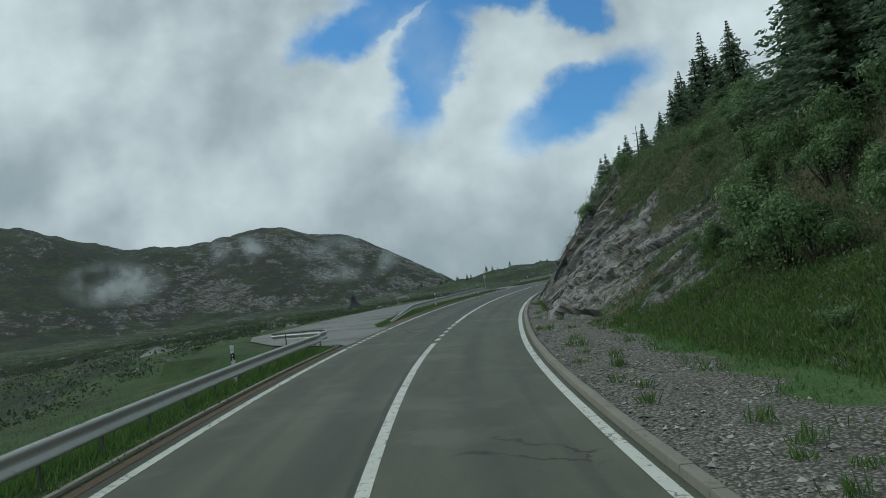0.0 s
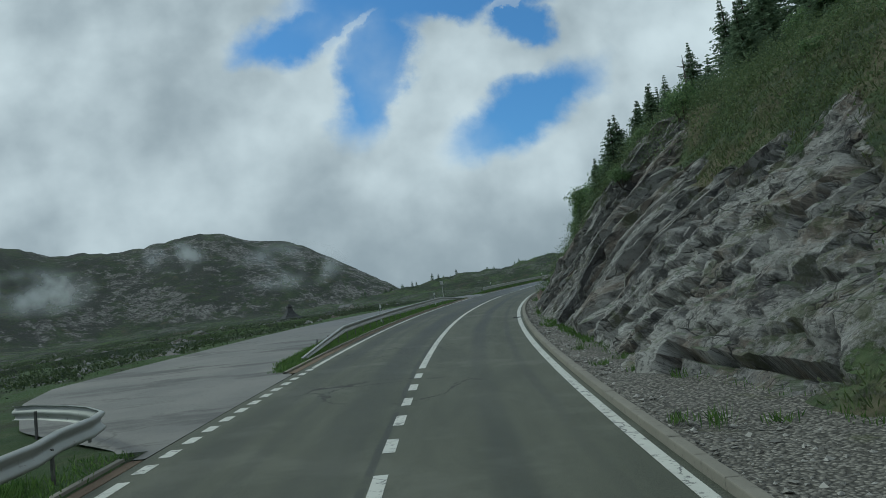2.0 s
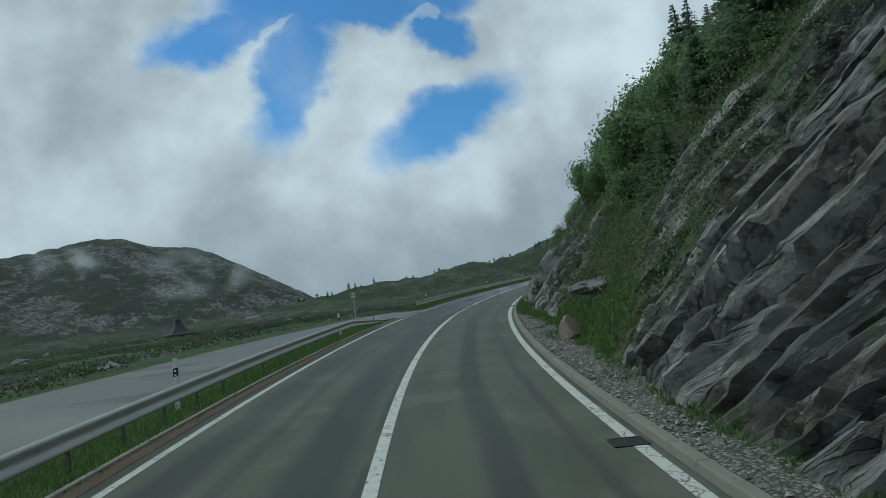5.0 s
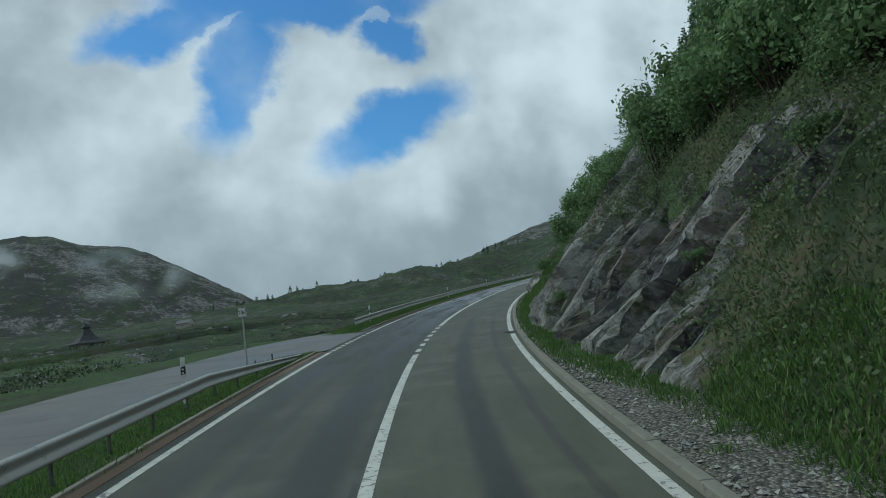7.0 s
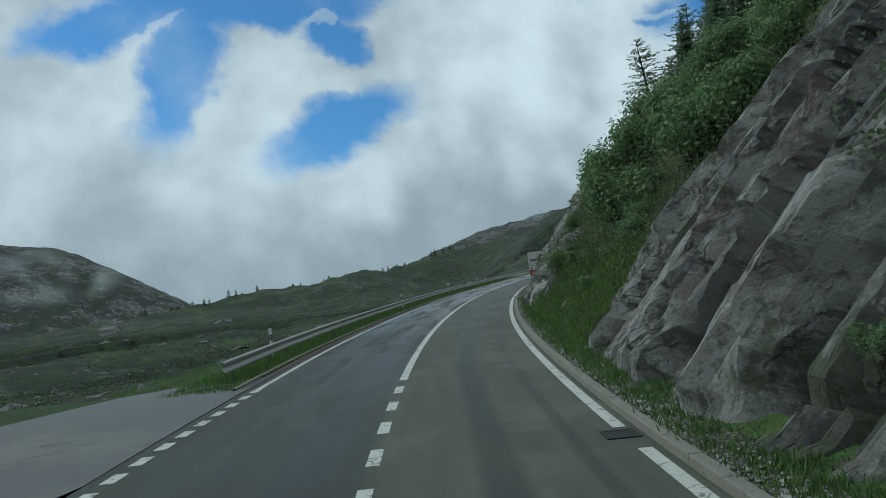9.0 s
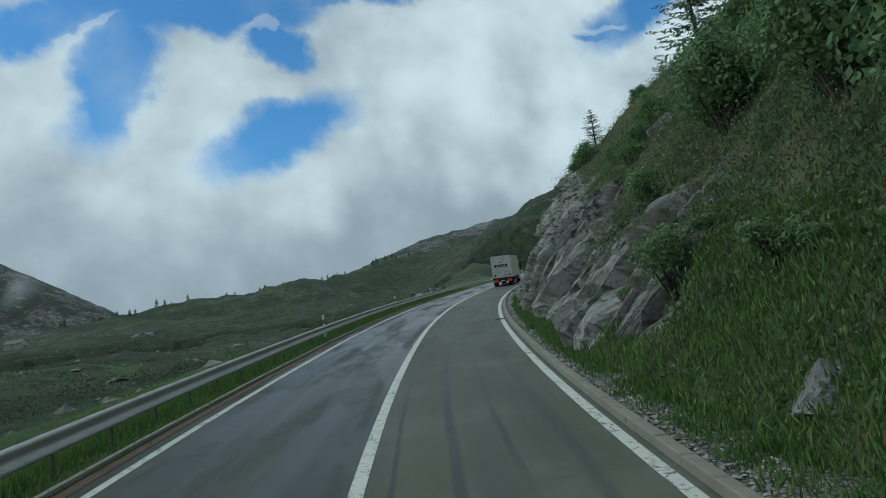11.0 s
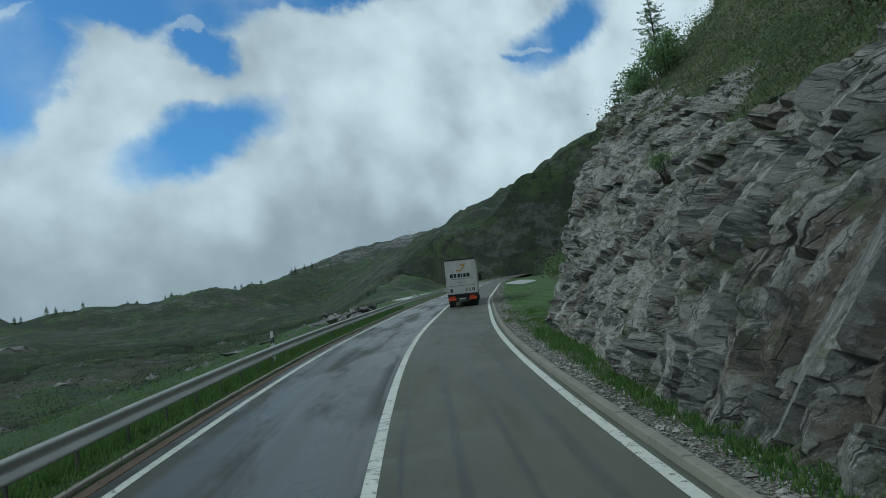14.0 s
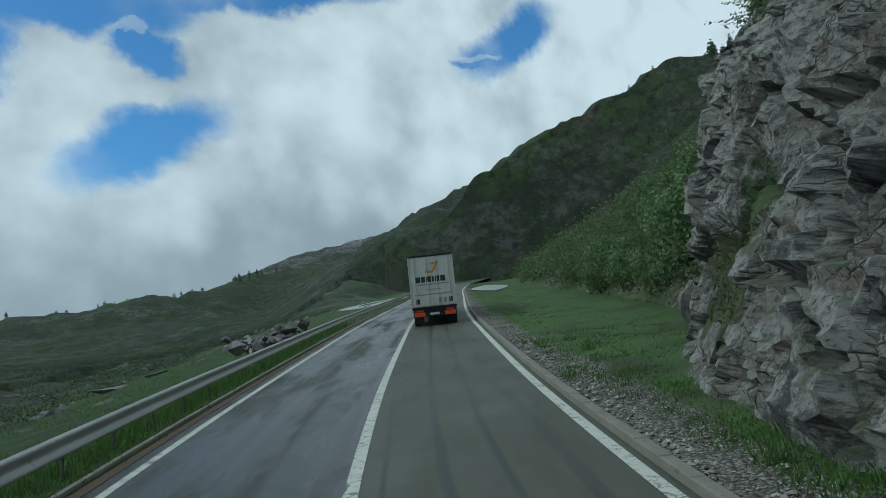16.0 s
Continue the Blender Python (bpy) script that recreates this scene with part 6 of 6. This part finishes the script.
me = bpy.data.meshes.new("moor_rocks")
me.from_pydata(v.reshape(-1, 3).tolist(), [], (tri[None] + (np.arange(len(c)) * 6)[:, None, None]).reshape(-1, 3).tolist())
me.materials.append(BOULDER)
tagged(new("moor_rocks", me), "scattered pale grey rocks on the moor", "rocks", kind="stuff")


# ---- huts far up the valley ----
HUT_WALL = material("hut_stone", plain((0.42, 0.40, 0.36), 0.9, 0, 0.25, 1.2, 0.4))
HUT_ROOF = material("hut_roof", plain((0.17, 0.17, 0.17), 0.85, 0, 0.25, 1.5, 0.4))


def hut(x, y, w, d, hgt, turn, pitch=0.28):
    z = float(meadow_height(np.array([x]), np.array([y]))[0])
    t = empty("stone_hut", pose(x, y, z - 0.6, 0, 0, turn), "small pale stone hut with a grey slab roof", "hut", "huts on the alp")
    bm = bmesh.new()
    box(bm, -w / 2, w / 2, -d / 2, d / 2, 0, hgt + 0.6)
    a, b = bm.verts.new((0, -d / 2, hgt + 0.6 + w * pitch)), bm.verts.new((0, d / 2, hgt + 0.6 + w * pitch))
    bm.verts.ensure_lookup_table()
    top = [v_ for v_ in bm.verts if abs(v_.co.z - hgt - 0.6) < 1e-4]
    f0 = sorted([v_ for v_ in top if v_.co.y < 0], key=lambda q: q.co.x)
    f1 = sorted([v_ for v_ in top if v_.co.y > 0], key=lambda q: q.co.x)
    bm.faces.new((f0[0], f0[1], a))
    bm.faces.new((f1[1], f1[0], b))
    wall = part("wall", bm, HUT_WALL, t)
    for side in (-1, 1):
        bm = bmesh.new()
        e = w / 2 + 0.35
        low_z, top_z = hgt + 0.6 - 0.2, hgt + 0.6 + w * pitch + 0.02
        loop = [(0, -d / 2 - 0.3, top_z), (side * e, -d / 2 - 0.3, low_z), (side * e, d / 2 + 0.3, low_z), (0, d / 2 + 0.3, top_z)]
        lo = [bm.verts.new(q) for q in loop]
        hi = [bm.verts.new((q[0], q[1], q[2] + 0.2)) for q in loop]
        bm.faces.new(lo)
        bm.faces.new(hi[::-1])
        for i in range(4):
            bm.faces.new((lo[i], hi[i], hi[(i + 1) % 4], lo[(i + 1) % 4]))
        bmesh.ops.recalc_face_normals(bm, faces=list(bm.faces))
        part("roof", bm, HUT_ROOF, t)
    for x0, x1, z0, z1, nm in ((-0.5, 0.5, 0.6, 2.4, "door"), (w * 0.2, w * 0.2 + 0.7, 1.5, 2.2, "window"), (-w * 0.2 - 0.7, -w * 0.2, 1.5, 2.2, "window")):
        bm = bmesh.new()
        box(bm, x0, x1, -d / 2 - 0.05, -d / 2 + 0.02, z0, z1)
        part(nm, bm, BLACK, wall)


hut(23, 452, 5, 7, 2.6, 20)
hut(31, 460, 5, 6, 2.5, -10)
hut(27, 466, 4, 5, 2.2, 60)
hut(-34, 543, 7, 9, 2.8, 65)


def chapel(x, y, turn):
    z = float(meadow_height(np.array([x]), np.array([y]))[0])
    t = empty("chapel", pose(x, y, z - 0.5, 0, 0, turn), "small pale chapel with a dark bell-shaped roof", "chapel")
    bm = bmesh.new()
    box(bm, -3.4, 3.4, -3.4, 3.4, 0, 2.6)
    wall = part("wall", bm, HUT_WALL, t)
    bm = bmesh.new()
    last_ring = None
    for w, h in ((4.3, 2.4), (4.2, 2.6), (2.9, 3.2), (1.7, 4.4), (1.0, 5.8), (0.7, 6.6), (1.0, 6.8), (0.9, 7.0), (0.05, 8.2)):
        ring = [bm.verts.new((a * w, b * w, h)) for a, b in ((-1, -1), (1, -1), (1, 1), (-1, 1))]
        if last_ring:
            for k_ in range(4):
                bm.faces.new((last_ring[k_], last_ring[(k_ + 1) % 4], ring[(k_ + 1) % 4], ring[k_]))
        else:
            bm.faces.new(ring[::-1])
        last_ring = ring
    bm.faces.new(last_ring)
    part("roof", bm, material("chapel_roof", plain((0.045, 0.048, 0.052), 0.8, 0, 0.25, 1.5, 0.4)), t)
    bm = bmesh.new()
    box(bm, -0.5, 0.5, -3.46, -3.38, 0.5, 2.3)
    part("door", bm, BLACK, wall)


chapel(-37.8, 285, 30)


# ---- mist hanging on the mountain ----
def mist(x, y, z, w, h, seed):
    n_ = 26
    a, b = np.meshgrid(np.linspace(-1, 1, n_), np.linspace(-1, 1, n_), indexing="ij")
    out = math.hypot(x, y)
    sx, sy = y / out, -x / out
    bulge = (1 - a * a) * (1 - b * b) * w * 0.18 + np.sin(a * 5 + seed) * w * 0.03
    pts = np.stack([x + a * w * sx - bulge * x / out, y + a * w * sy - bulge * y / out, z + b * h + a * h * 0.25], -1)

    m = bpy.data.materials.new("mist")
    m.use_nodes = True
    g = Nodes(m.node_tree)
    at = g.add("ShaderNodeNewGeometry").outputs["Position"]
    off = g.vec("MULTIPLY", g.vec("SUBTRACT", at, (x, y, z)), (sx / w, sy / w, 1.0 / h))
    rr = g.add("ShaderNodeSeparateXYZ")
    g.put(rr.inputs[0], off)
    across = g.math("ADD", rr.outputs[0], rr.outputs[1])
    r2 = g.math("ADD", g.math("MULTIPLY", across, across), g.math("MULTIPLY", rr.outputs[2], rr.outputs[2]))
    puff = g.math("MULTIPLY", g.span(g.noise(g.vec("ADD", at, (seed * 31, 0, 0)), 1.9 / w, 5, 0.48), 0.34, 0.70), g.span(r2, 0.95, 0.0))
    mix = g.add("ShaderNodeMixShader")
    white = g.add("ShaderNodeBsdfTranslucent")
    soft_ = g.add("ShaderNodeBsdfDiffuse")
    both = g.add("ShaderNodeAddShader")
    for node in (white, soft_):
        node.inputs[0].default_value = (0.42, 0.44, 0.46, 1)
    g.tree.links.new(white.outputs[0], both.inputs[0])
    g.tree.links.new(soft_.outputs[0], both.inputs[1])
    g.put(mix.inputs[0], g.math("MULTIPLY", puff, 0.62))
    g.tree.links.new(g.add("ShaderNodeBsdfTransparent").outputs[0], mix.inputs[1])
    g.tree.links.new(both.outputs[0], mix.inputs[2])
    g.tree.links.new(mix.outputs[0], g.add("ShaderNodeOutputMaterial").inputs[0])
    ob = grid_mesh("mist", pts, m, True)
    tagged(ob, "thin white wisp of mist on the mountain side", "mist", kind="stuff")


mist(-400, 870, 108, 70, 34, 1.0)
mist(-120, 905, 108, 80, 34, 2.0)
mist(-285, 1010, 150, 50, 26, 3.0)
mist(690, 1390, 195, 40, 30, 4.0)
